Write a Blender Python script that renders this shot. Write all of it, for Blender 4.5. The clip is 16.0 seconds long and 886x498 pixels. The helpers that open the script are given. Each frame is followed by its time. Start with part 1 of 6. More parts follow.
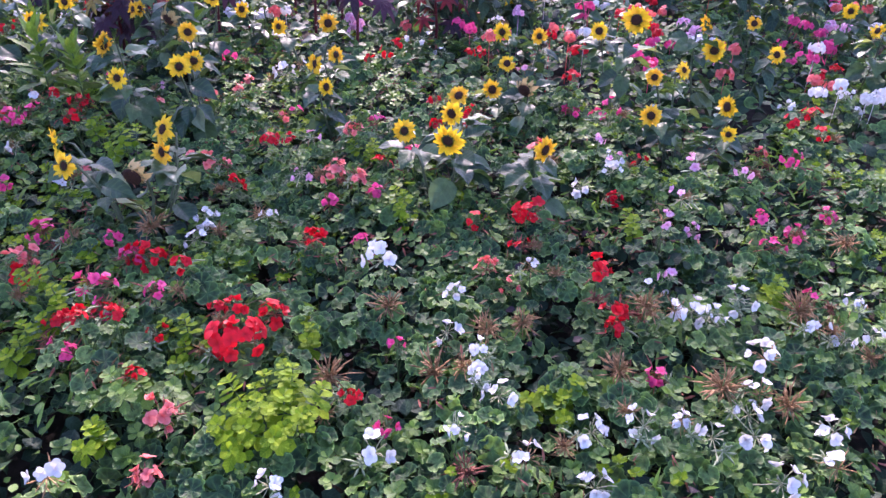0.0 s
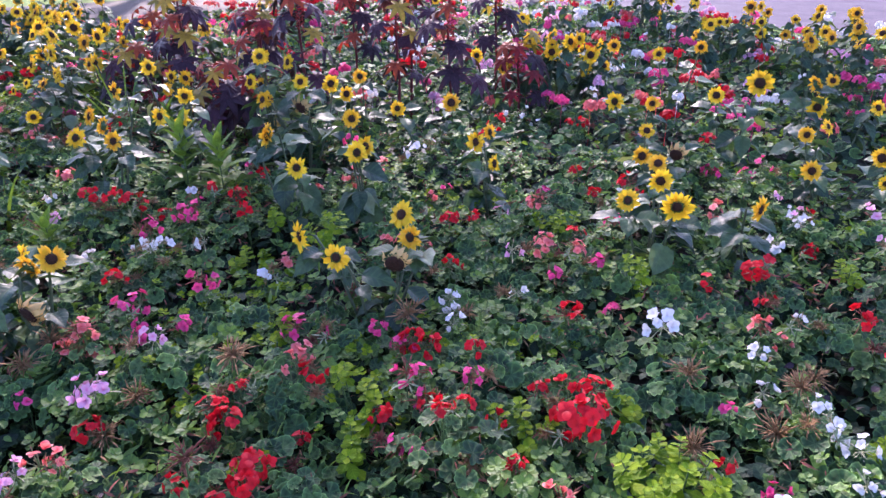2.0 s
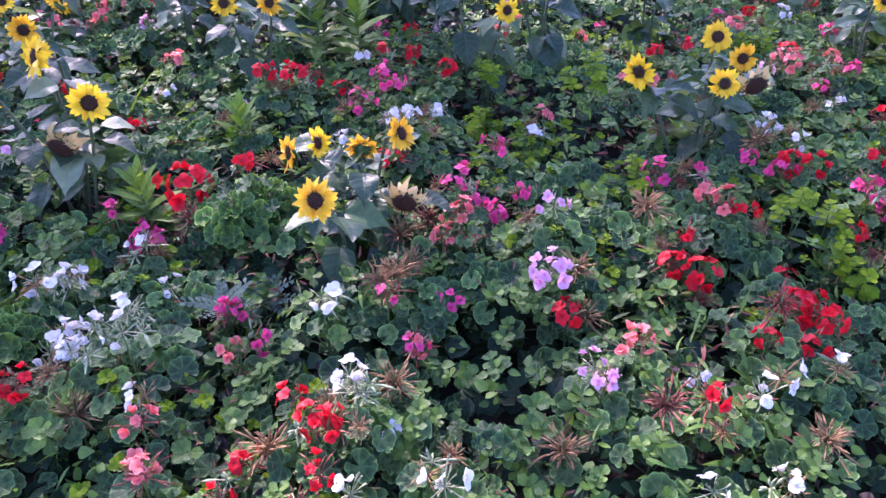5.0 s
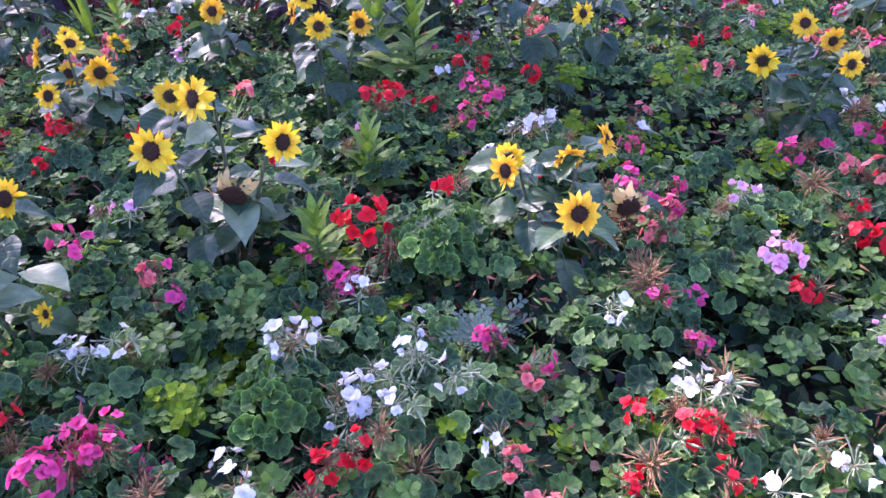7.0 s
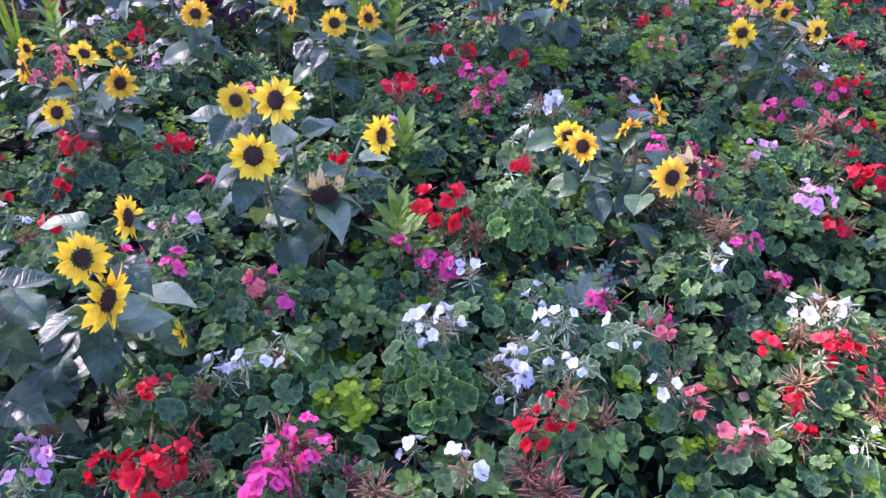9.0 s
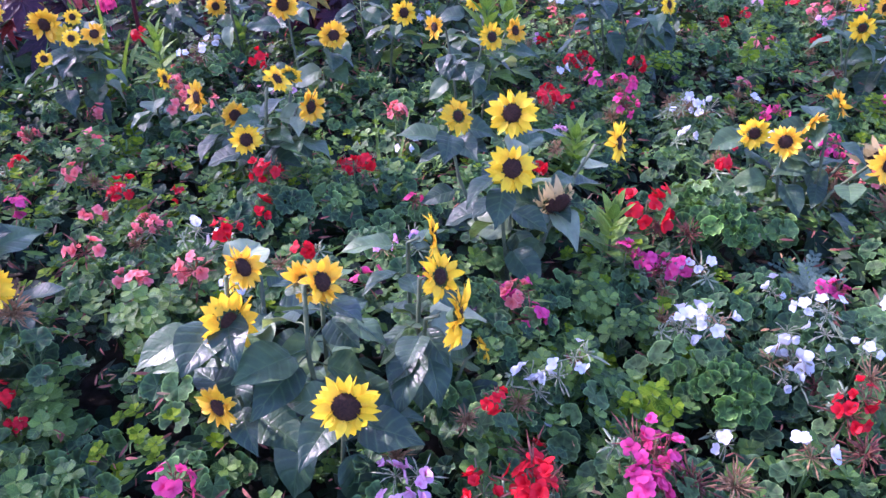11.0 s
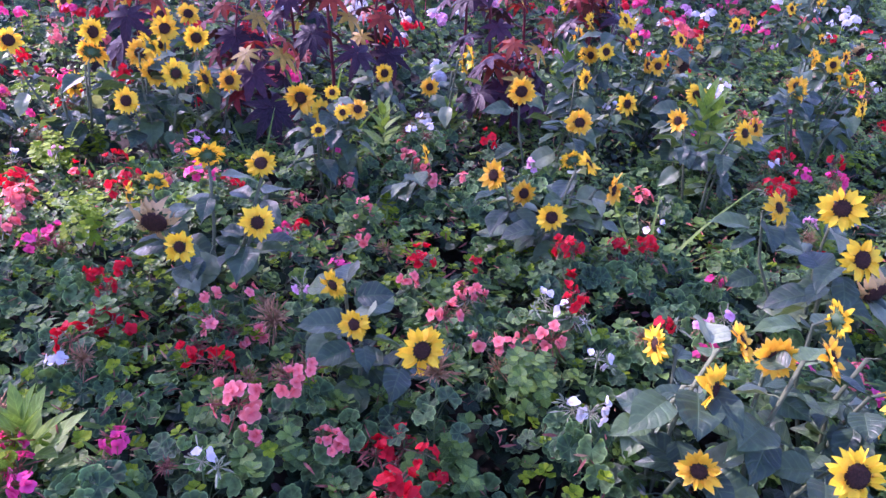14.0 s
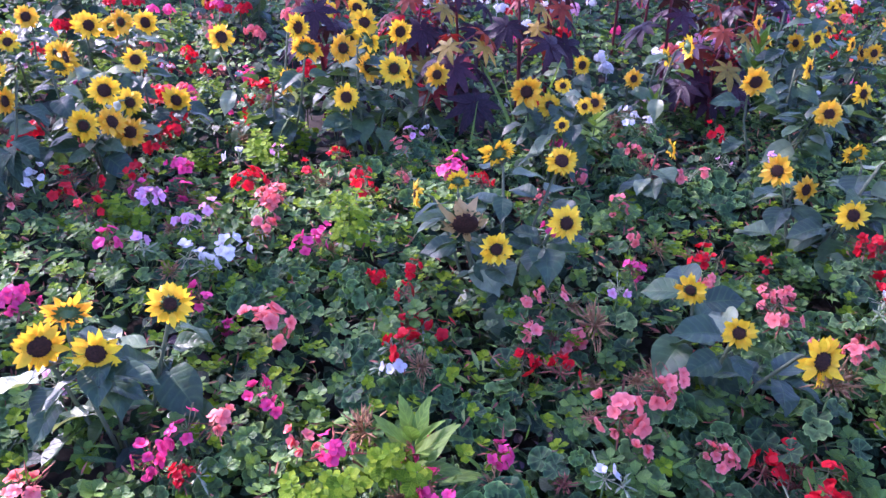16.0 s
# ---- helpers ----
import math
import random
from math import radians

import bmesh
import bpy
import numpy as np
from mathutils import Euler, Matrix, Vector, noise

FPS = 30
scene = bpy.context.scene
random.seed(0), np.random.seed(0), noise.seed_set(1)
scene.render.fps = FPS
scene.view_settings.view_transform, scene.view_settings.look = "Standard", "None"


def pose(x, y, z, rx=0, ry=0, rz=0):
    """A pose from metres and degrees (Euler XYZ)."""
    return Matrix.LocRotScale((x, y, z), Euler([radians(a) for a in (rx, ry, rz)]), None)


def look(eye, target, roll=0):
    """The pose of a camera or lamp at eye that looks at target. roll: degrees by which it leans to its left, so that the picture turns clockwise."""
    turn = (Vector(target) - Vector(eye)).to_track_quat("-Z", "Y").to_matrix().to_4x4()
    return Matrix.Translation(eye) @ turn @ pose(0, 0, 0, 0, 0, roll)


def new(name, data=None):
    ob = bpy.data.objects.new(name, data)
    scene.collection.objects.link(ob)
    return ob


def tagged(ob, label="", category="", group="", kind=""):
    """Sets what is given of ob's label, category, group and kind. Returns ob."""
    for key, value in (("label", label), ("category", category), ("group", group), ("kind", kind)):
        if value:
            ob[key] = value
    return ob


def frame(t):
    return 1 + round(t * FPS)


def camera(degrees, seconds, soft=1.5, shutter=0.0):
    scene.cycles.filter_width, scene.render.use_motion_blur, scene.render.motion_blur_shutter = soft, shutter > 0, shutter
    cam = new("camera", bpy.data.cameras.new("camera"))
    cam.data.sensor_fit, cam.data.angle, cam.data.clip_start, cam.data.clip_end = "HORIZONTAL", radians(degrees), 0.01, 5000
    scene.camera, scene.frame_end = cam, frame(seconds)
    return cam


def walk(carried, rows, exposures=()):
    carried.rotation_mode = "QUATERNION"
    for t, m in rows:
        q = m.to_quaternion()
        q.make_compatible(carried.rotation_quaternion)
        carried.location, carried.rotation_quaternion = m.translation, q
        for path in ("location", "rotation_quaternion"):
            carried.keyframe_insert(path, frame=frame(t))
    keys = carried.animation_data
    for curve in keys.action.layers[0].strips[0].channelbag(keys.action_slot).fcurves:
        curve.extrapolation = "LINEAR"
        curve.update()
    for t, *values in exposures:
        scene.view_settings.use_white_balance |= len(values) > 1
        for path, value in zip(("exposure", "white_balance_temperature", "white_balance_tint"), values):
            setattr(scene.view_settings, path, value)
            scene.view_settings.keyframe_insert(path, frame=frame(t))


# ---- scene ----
cam = camera(61.8, 16.0, soft=1.5)
PATH = [
    (0, (0.256, 1.067, 1.514), (-0.426, 2.632, 0.473), 1.4),
    (0.5, (0.115, 0.979, 1.512), (-0.574, 2.577, 0.527), 1.3),
    (1, (-0.136, 0.94, 1.514), (-0.81, 2.573, 0.577), 0.0),
    (1.5, (-0.373, 0.861, 1.528), (-0.993, 2.525, 0.608), 0.9),
    (2, (-0.694, 0.693, 1.531), (-1.262, 2.397, 0.651), -0.5),
    (2.5, (-1.029, 0.598, 1.514), (-1.519, 2.331, 0.643), -0.9),
    (3, (-1.325, 0.528, 1.536), (-1.761, 2.27, 0.655), -0.8),
    (3.5, (-1.643, 0.439, 1.509), (-2.002, 2.157, 0.55), -0.3),
    (4, (-1.905, 0.467, 1.444), (-2.1, 2.139, 0.364), 0.9),
    (4.5, (-2.123, 0.53, 1.387), (-2.184, 2.204, 0.294), 2.4),
    (5, (-2.373, 0.574, 1.337), (-2.399, 2.206, 0.181), -1.0),
    (5.2, (-2.493, 0.569, 1.338), (-2.508, 2.193, 0.172), -1.4),
    (7.3, (-3.377, 0.711, 1.353), (-2.943, 2.295, 0.211), -0.7),
    (7.5, (-3.432, 0.705, 1.353), (-2.961, 2.279, 0.212), -0.8),
    (8, (-3.554, 0.73, 1.359), (-3.01, 2.277, 0.214), -1.6),
    (8.5, (-3.719, 0.793, 1.351), (-3.058, 2.29, 0.201), -1.0),
    (9, (-3.9, 0.845, 1.361), (-3.147, 2.294, 0.206), 1.1),
    (9.5, (-4.137, 0.9, 1.367), (-3.318, 2.329, 0.231), 2.3),
    (10, (-4.291, 1.007, 1.361), (-3.445, 2.426, 0.234), 1.7),
    (10.2, (-4.341, 1.056, 1.358), (-3.488, 2.474, 0.234), 0.5),
    (12.3, (-4.817, 1.327, 1.358), (-3.892, 2.704, 0.241), 0.7),
    (12.5, (-4.859, 1.375, 1.353), (-3.922, 2.747, 0.24), 0.9),
    (13, (-4.948, 1.493, 1.371), (-4.005, 2.87, 0.268), 1.1),
    (13.5, (-5.119, 1.556, 1.405), (-4.149, 2.987, 0.399), 2.7),
    (14, (-5.36, 1.559, 1.415), (-4.406, 3.032, 0.456), 3.2),
    (14.5, (-5.507, 1.639, 1.403), (-4.605, 3.151, 0.455), 2.8),
    (15, (-5.641, 1.806, 1.377), (-4.764, 3.326, 0.417), 2.2),
    (15.5, (-5.741, 1.925, 1.383), (-4.872, 3.444, 0.416), 1.8),
    (16, (-5.95, 2.011, 1.365), (-5.082, 3.523, 0.385), 1.5),
]
walk(cam, [(t, look(eye, target, roll)) for t, eye, target, roll in PATH], [(0.0, 2.35, 5550, 47), (2.5, 2.15, 5400, 40), (5.0, 2.5, 5300, 50), (9.0, 2.6, 5200, 50), (12.5, 2.6, 5050, 58), (13.3, 2.85, 5050, 62), (14.0, 2.4, 5150, 68), (16.0, 2.4, 5020, 54)])

# ---- sky and sun ----
SUN_UP, SUN_TURN = 36, 28            # degrees: height, and turn to the left of straight ahead
world = bpy.data.worlds.new("sky")
scene.world = world
world.use_nodes = True
wn = world.node_tree.nodes
sky = wn.new("ShaderNodeTexSky")
sky.sky_type, sky.sun_disc = "NISHITA", False
sky.sun_elevation, sky.sun_rotation = radians(SUN_UP), radians(-SUN_TURN)
sky.air_density, sky.dust_density = 1.0, 1.5
wn["Background"].inputs["Strength"].default_value = 0.1
world.node_tree.links.new(sky.outputs[0], wn["Background"].inputs[0])
lamp = bpy.data.lights.new("sun", "SUN")
lamp.energy, lamp.angle, lamp.color = 4.6, radians(1.2), (1.0, 0.84, 0.62)
sun = new("sun", lamp)
aim = Vector((-math.sin(radians(SUN_TURN)) * math.cos(radians(SUN_UP)), math.cos(radians(SUN_TURN)) * math.cos(radians(SUN_UP)), math.sin(radians(SUN_UP))))
sun.matrix_world = look(aim * 30, (0, 0, 0))


# ---- materials ----
def nodes_of(name):
    m = bpy.data.materials.new(name)
    m.use_nodes = True
    t = m.node_tree
    t.nodes.clear()
    return m, t, t.nodes.new, t.links.new


def ramp(t, pairs, source):
    r = t.nodes.new("ShaderNodeValToRGB")
    r.color_ramp.elements[0].position, r.color_ramp.elements[1].position = pairs[0][0], pairs[-1][0]
    for p, c in pairs[1:-1]:
        r.color_ramp.elements.new(p)
    for e, (p, c) in zip(r.color_ramp.elements, pairs):
        e.position, e.color = p, (*c, 1)
    t.links.new(source, r.inputs[0])
    return r.outputs[0]


def mixed(t, kind, factor, a, b):
    n = t.nodes.new("ShaderNodeMix")
    n.data_type, n.blend_type = "RGBA", kind
    for sock, v in ((n.inputs[0], factor), (n.inputs[6], a), (n.inputs[7], b)):
        if hasattr(v, "links"):
            t.links.new(v, sock)
        else:
            sock.default_value = v if isinstance(v, (int, float)) else (*v, 1)
    return n.outputs[2]


def maths(t, op, a, b=0.0):
    n = t.nodes.new("ShaderNodeMath")
    n.operation = op
    for sock, v in zip(n.inputs, (a, b)):
        if hasattr(v, "links"):
            t.links.new(v, sock)
        else:
            sock.default_value = v
    return n.outputs[0]


def finish(m, t, colour, rough, through_light, bump=None, strength=0.2, spec=0.5, tint=(1.3, 1.25, 0.5)):
    """A thin plant surface: gloss and colour, part of the light passing through it."""
    b = t.nodes.new("ShaderNodeBsdfPrincipled")
    t.links.new(colour, b.inputs["Base Color"])
    if hasattr(rough, "links"):
        t.links.new(rough, b.inputs["Roughness"])
    else:
        b.inputs["Roughness"].default_value = rough
    b.inputs["Specular IOR Level"].default_value = spec
    out = t.nodes.new("ShaderNodeOutputMaterial")
    last = b.outputs[0]
    if through_light:
        tr = t.nodes.new("ShaderNodeBsdfTranslucent")
        t.links.new(mixed(t, "MULTIPLY", 1.0, colour, tint), tr.inputs[0])
        mx = t.nodes.new("ShaderNodeMixShader")
        mx.inputs[0].default_value = through_light
        t.links.new(last, mx.inputs[1])
        t.links.new(tr.outputs[0], mx.inputs[2])
        last = mx.outputs[0]
    if bump is not None:
        bn = t.nodes.new("ShaderNodeBump")
        bn.inputs["Strength"].default_value, bn.inputs["Distance"].default_value = strength, 0.004
        t.links.new(bump, bn.inputs["Height"])
        t.links.new(bn.outputs[0], b.inputs["Normal"])
    t.links.new(last, out.inputs[0])
    return m


def noise_at(t, scale, detail=3.0, vector=None):
    n = t.nodes.new("ShaderNodeTexNoise")
    n.inputs["Scale"].default_value, n.inputs["Detail"].default_value = scale, detail
    if vector is None:
        vector = t.nodes.new("ShaderNodeNewGeometry").outputs["Position"]
    t.links.new(vector, n.inputs["Vector"])
    return n.outputs["Fac"]


def chance(t, joined):
    if joined:
        return t.nodes.new("ShaderNodeNewGeometry").outputs["Random Per Island"]
    return t.nodes.new("ShaderNodeObjectInfo").outputs["Random"]


def leaf_uv(t):
    uv = t.nodes.new("ShaderNodeUVMap").outputs[0]
    s = t.nodes.new("ShaderNodeSeparateXYZ")
    t.links.new(uv, s.inputs[0])
    return uv, s.outputs[0], s.outputs[1]


def round_leaf(name, dark, mid, pale, joined=True):
    """Scalloped geranium leaf: a darker ring, a paler rim, veins out of the middle."""
    m, t, n, l = nodes_of(name)
    uv, u, v = leaf_uv(t)
    r = maths(t, "SQRT", maths(t, "ADD", maths(t, "MULTIPLY", u, u), maths(t, "MULTIPLY", v, v)))
    var = ramp(t, [(0, dark), (0.55, mid), (0.9, pale), (1.0, tuple(c * 1.3 for c in pale))], chance(t, joined))
    zone = ramp(t, [(0.0, (1, 1, 1)), (0.35, (0.95, 0.95, 0.9)), (0.55, (0.62, 0.6, 0.55)), (0.72, (0.92, 0.94, 0.85)), (0.88, (1.0, 1.02, 0.95)), (0.95, (2.3, 2.1, 2.0))], r)
    c = mixed(t, "MULTIPLY", 1.0, var, zone)
    ang = maths(t, "ARCTAN2", v, u)
    vein = maths(t, "POWER", maths(t, "ABSOLUTE", maths(t, "COSINE", maths(t, "MULTIPLY", ang, 3.5))), 14.0)
    c = mixed(t, "MIX", maths(t, "MULTIPLY", vein, 0.28), c, tuple(x * 1.7 for x in pale))
    c = mixed(t, "MULTIPLY", 0.45, c, ramp(t, [(0.3, (0.5, 0.5, 0.5)), (0.7, (1.2, 1.2, 1.2))], noise_at(t, 60)))
    bump = maths(t, "ADD", noise_at(t, 190, 2), maths(t, "MULTIPLY", vein, -0.6))
    return finish(m, t, c, 0.55, 0.28, bump, 0.4, 0.28)


def blade_leaf(name, dark, mid, pale, rough=0.45, light=0.2, joined=True, rib=0.35, spec=0.28, sunlit_bleached=None):
    """A longer leaf, with a midrib and side veins along its length (u 0..1, v -1..1)."""
    m, t, n, l = nodes_of(name)
    uv, u, v = leaf_uv(t)
    var = ramp(t, [(0, dark), (0.5, mid), (1.0, pale)], chance(t, joined))
    # some leaves coloured pale, for sunlit tops as well as wilted leaves
    if sunlit_bleached:
        var = ramp(t, [(0, dark), (0.5, mid), (0.86, pale), (0.92, sunlit_bleached), (1.0, sunlit_bleached)], chance(t, joined))
    av = maths(t, "ABSOLUTE", v)
    mid_rib = maths(t, "POWER", maths(t, "SUBTRACT", 1.0, av), 26.0)
    side = maths(t, "POWER", maths(t, "ABSOLUTE", maths(t, "SINE", maths(t, "MULTIPLY", maths(t, "SUBTRACT", u, maths(t, "MULTIPLY", av, 0.22)), 19.0))), 12.0)
    veins = maths(t, "MAXIMUM", mid_rib, maths(t, "MULTIPLY", side, 0.5))
    c = mixed(t, "MIX", maths(t, "MULTIPLY", veins, rib), var, tuple(min(1, x * 2.0) for x in pale))
    c = mixed(t, "MULTIPLY", 0.5, c, ramp(t, [(0.3, (0.55, 0.55, 0.55)), (0.7, (1.2, 1.2, 1.2))], noise_at(t, 45)))
    bump = maths(t, "ADD", maths(t, "MULTIPLY", noise_at(t, 160, 2), 0.7), maths(t, "MULTIPLY", veins, -0.7))
    return finish(m, t, c, rough, light, bump, 0.4, spec)


def petal_mat(name, base, deep, joined=False, light=0.3, rough=0.5, tint=(1.1, 1.05, 1.0), edge=None):
    m, t, n, l = nodes_of(name)
    uv, u, v = leaf_uv(t)
    var = ramp(t, [(0, tuple(c * 0.8 for c in base)), (0.5, base), (1, tuple(min(1, c * 1.12) for c in base))], chance(t, joined))
    c = mixed(t, "MIX", ramp(t, [(0.0, (1, 1, 1)), (0.45, (0.1, 0.1, 0.1)), (1, (0, 0, 0))], u), var, deep)
    if edge:
        c = mixed(t, "MIX", ramp(t, [(0.75, (0, 0, 0)), (1.0, (0.7, 0.7, 0.7))], u), c, edge)
    c = mixed(t, "MULTIPLY", 0.3, c, ramp(t, [(0.3, (0.7, 0.7, 0.7)), (0.7, (1.1, 1.1, 1.1))], noise_at(t, 120)))
    wave = maths(t, "SINE", maths(t, "MULTIPLY", v, 14.0))
    return finish(m, t, c, rough, light, wave, 0.12, 0.3, tint)


def plain_mat(name, a, b, scale=80, rough=0.7, joined=True, strength=0.4):
    m, t, n, l = nodes_of(name)
    c = ramp(t, [(0.25, a), (0.75, b)], noise_at(t, scale))
    c = mixed(t, "MULTIPLY", 0.5, c, ramp(t, [(0, (0.6, 0.6, 0.6)), (1, (1.35, 1.35, 1.35))], chance(t, joined)))
    return finish(m, t, c, rough, 0, noise_at(t, scale * 3, 2), strength, 0.3)


M_GER = round_leaf("geranium_leaf", (0.026, 0.066, 0.03), (0.056, 0.128, 0.044), (0.118, 0.225, 0.062))
M_GER_ONE = round_leaf("geranium_leaf_plant", (0.03, 0.07, 0.032), (0.062, 0.128, 0.046), (0.13, 0.22, 0.064))
M_FRESH = round_leaf("fresh_geranium_leaf", (0.045, 0.105, 0.026), (0.08, 0.17, 0.035), (0.13, 0.25, 0.05))
M_SMALL = blade_leaf("small_leaf", (0.05, 0.12, 0.028), (0.105, 0.21, 0.036), (0.2, 0.34, 0.05), 0.44, 0.36, spec=0.45)
# low leaves: colour darkened to stand for the shade in the gaps between plants
M_LOW_SHADED = blade_leaf("shaded_low_leaf", (0.009, 0.026, 0.012), (0.017, 0.043, 0.018), (0.031, 0.07, 0.027), 0.55, 0.15)
M_PURPLE = blade_leaf("purple_leaf", (0.03, 0.018, 0.028), (0.05, 0.028, 0.036), (0.08, 0.05, 0.04), 0.45, 0.1)
M_SILVER = blade_leaf("silver_leaf", (0.075, 0.13, 0.085), (0.1, 0.165, 0.11), (0.15, 0.22, 0.15), 0.6, 0.15)
M_LIME = blade_leaf("lime_leaf", (0.08, 0.165, 0.006), (0.15, 0.27, 0.008), (0.28, 0.39, 0.01), 0.55, 0.38, spec=0.15)
M_SUNLEAF = blade_leaf("sunflower_leaf", (0.03, 0.064, 0.036), (0.048, 0.095, 0.046), (0.1, 0.17, 0.055), 0.42, 0.28, False, 0.25, 0.5, (0.26, 0.32, 0.18))
M_SUNLEAF_MANY = blade_leaf("far_sunflower_leaf", (0.032, 0.066, 0.042), (0.048, 0.092, 0.055), (0.08, 0.135, 0.07), 0.6, 0.22, True, 0.5, 0.25)
M_SHOOT = blade_leaf("shoot_leaf", (0.1, 0.19, 0.032), (0.15, 0.26, 0.042), (0.22, 0.35, 0.055), 0.5, 0.3, True)
M_CASTOR = blade_leaf("castor_leaf", (0.02, 0.009, 0.014), (0.036, 0.014, 0.024), (0.075, 0.024, 0.042), 0.45, 0.22, False, 0.4, 0.3)
M_CASTOR_RED = blade_leaf("castor_young_leaf", (0.15, 0.012, 0.018), (0.25, 0.02, 0.025), (0.3, 0.06, 0.025), 0.45, 0.38, False, 0.3, 0.3)
M_CASTOR_GOLD = blade_leaf("castor_gold_leaf", (0.18, 0.16, 0.03), (0.3, 0.22, 0.035), (0.42, 0.28, 0.04), 0.45, 0.35, False, 0.4, 0.3)
M_CASTOR_STEM = plain_mat("castor_stem", (0.09, 0.012, 0.02), (0.16, 0.025, 0.03), 60, 0.4)
M_SEED = plain_mat("castor_seed_head", (0.3, 0.015, 0.02), (0.42, 0.03, 0.03), 90, 0.5)
M_STEM = plain_mat("green_stem", (0.07, 0.13, 0.035), (0.12, 0.19, 0.06), 70, 0.6)
M_SUNSTEM = plain_mat("sunflower_stem", (0.07, 0.1, 0.05), (0.13, 0.15, 0.08), 70, 0.65)
M_BRACT = plain_mat("bract", (0.04, 0.09, 0.035), (0.08, 0.14, 0.05), 70, 0.6)
M_DISC = plain_mat("sunflower_disc", (0.02, 0.008, 0.005), (0.085, 0.034, 0.018), 220, 0.8, True, 0.8)
M_BROWN = plain_mat("spent_brown", (0.27, 0.135, 0.055), (0.52, 0.31, 0.14), 90, 0.8)
M_MAROON = plain_mat("spent_maroon", (0.2, 0.055, 0.035), (0.36, 0.14, 0.085), 90, 0.8)
M_CREAM = plain_mat("cream_stalk", (0.3, 0.33, 0.16), (0.5, 0.47, 0.3), 90, 0.75)
M_PEDICEL = plain_mat("pedicel", (0.14, 0.15, 0.06), (0.24, 0.2, 0.1), 70, 0.7)
M_BUD = plain_mat("bud", (0.22, 0.28, 0.14), (0.36, 0.4, 0.22), 90, 0.7)
M_YELLOW = petal_mat("yellow_petal", (0.94, 0.65, 0.01), (0.9, 0.52, 0.008), False, 0.3, 0.5, (1.1, 1.0, 0.7))
M_GOLD = petal_mat("golden_petal", (0.92, 0.57, 0.012), (0.84, 0.4, 0.01), False, 0.3, 0.5, (1.1, 1.0, 0.7), edge=(0.9, 0.64, 0.2))
M_FADED = petal_mat("faded_petal", (0.64, 0.45, 0.17), (0.44, 0.23, 0.06), False, 0.25)
PETALS = {
    "red": petal_mat("red_petal", (0.74, 0.012, 0.02), (0.55, 0.008, 0.014)),
    "magenta": petal_mat("magenta_petal", (0.87, 0.09, 0.275), (0.7, 0.025, 0.16)),
    "salmon": petal_mat("salmon_petal", (0.88, 0.23, 0.2), (0.76, 0.1, 0.1), edge=(0.92, 0.4, 0.34)),
    "lavender": petal_mat("lavender_petal", (0.82, 0.46, 0.63), (0.74, 0.22, 0.43)),
    "white": petal_mat("white_petal", (0.84, 0.83, 0.81), (0.76, 0.7, 0.68), rough=0.55),
}
M_BLOSSOM = {k: petal_mat(k + "_blossom", *{"red": ((0.74, 0.012, 0.02), (0.55, 0.008, 0.014)), "magenta": ((0.87, 0.09, 0.275), (0.7, 0.025, 0.16)), "salmon": ((0.86, 0.19, 0.16), (0.74, 0.08, 0.08)), "lavender": ((0.82, 0.46, 0.63), (0.74, 0.22, 0.43)), "white": ((0.84, 0.83, 0.81), (0.76, 0.7, 0.68))}[k], joined=True) for k in PETALS}


def soil_mat():
    m, t, n, l = nodes_of("soil")
    c = ramp(t, [(0.3, (0.012, 0.01, 0.008)), (0.6, (0.028, 0.023, 0.018)), (0.8, (0.05, 0.042, 0.034))], noise_at(t, 28, 8))
    return finish(m, t, c, 0.95, 0, noise_at(t, 60, 6), 1.0, 0.2)


def lawn_mat():
    m, t, n, l = nodes_of("lawn")
    c = ramp(t, [(0.3, (0.045, 0.09, 0.015)), (0.7, (0.1, 0.16, 0.03))], noise_at(t, 9, 8))
    return finish(m, t, c, 0.9, 0, noise_at(t, 90, 4), 0.8, 0.1)


def paving_mat(name, low, high):
    m, t, n, l = nodes_of(name)
    c = ramp(t, [(0.3, low), (0.7, high)], noise_at(t, 3, 8))
    c = mixed(t, "MULTIPLY", 0.4, c, ramp(t, [(0.3, (0.6, 0.6, 0.6)), (0.7, (1.2, 1.2, 1.2))], noise_at(t, 140, 2)))
    return finish(m, t, c, 0.85, 0, noise_at(t, 200, 2), 0.4, 0.1)


# ---- mesh tools ----
class Shape:
    """Points, faces and a leaf's own u, v, gathered piece by piece."""

    def __init__(self):
        self.v, self.f, self.uv, self.n = [], [], [], 0

    def add(self, verts, faces, uvs, place=None):
        verts = np.asarray(verts, float)
        if place is not None:
            m = np.array(place)
            verts = verts @ m[:3, :3].T + m[:3, 3]
        self.v.append(verts)
        self.uv.append(np.asarray(uvs, float))
        self.f.extend([tuple(i + self.n for i in f) for f in faces])
        self.n += len(verts)
        return self

    def mesh(self, name, *mats):
        me = bpy.data.meshes.new(name)
        verts = np.concatenate(self.v)
        me.from_pydata(verts.tolist(), [], self.f)
        layer = me.uv_layers.new(name="UVMap")
        idx = np.empty(len(me.loops), np.int32)
        me.loops.foreach_get("vertex_index", idx)
        layer.data.foreach_set("uv", np.concatenate(self.uv)[idx].ravel().astype(np.float32))
        me.polygons.foreach_set("use_smooth", np.ones(len(me.polygons), bool))
        for m in mats:
            me.materials.append(m)
        return me


def child(name, me, parent, m=None, label=""):
    ob = new(name, me)
    ob.parent = parent
    if m is not None:
        ob.matrix_basis = m
    return tagged(ob, label)


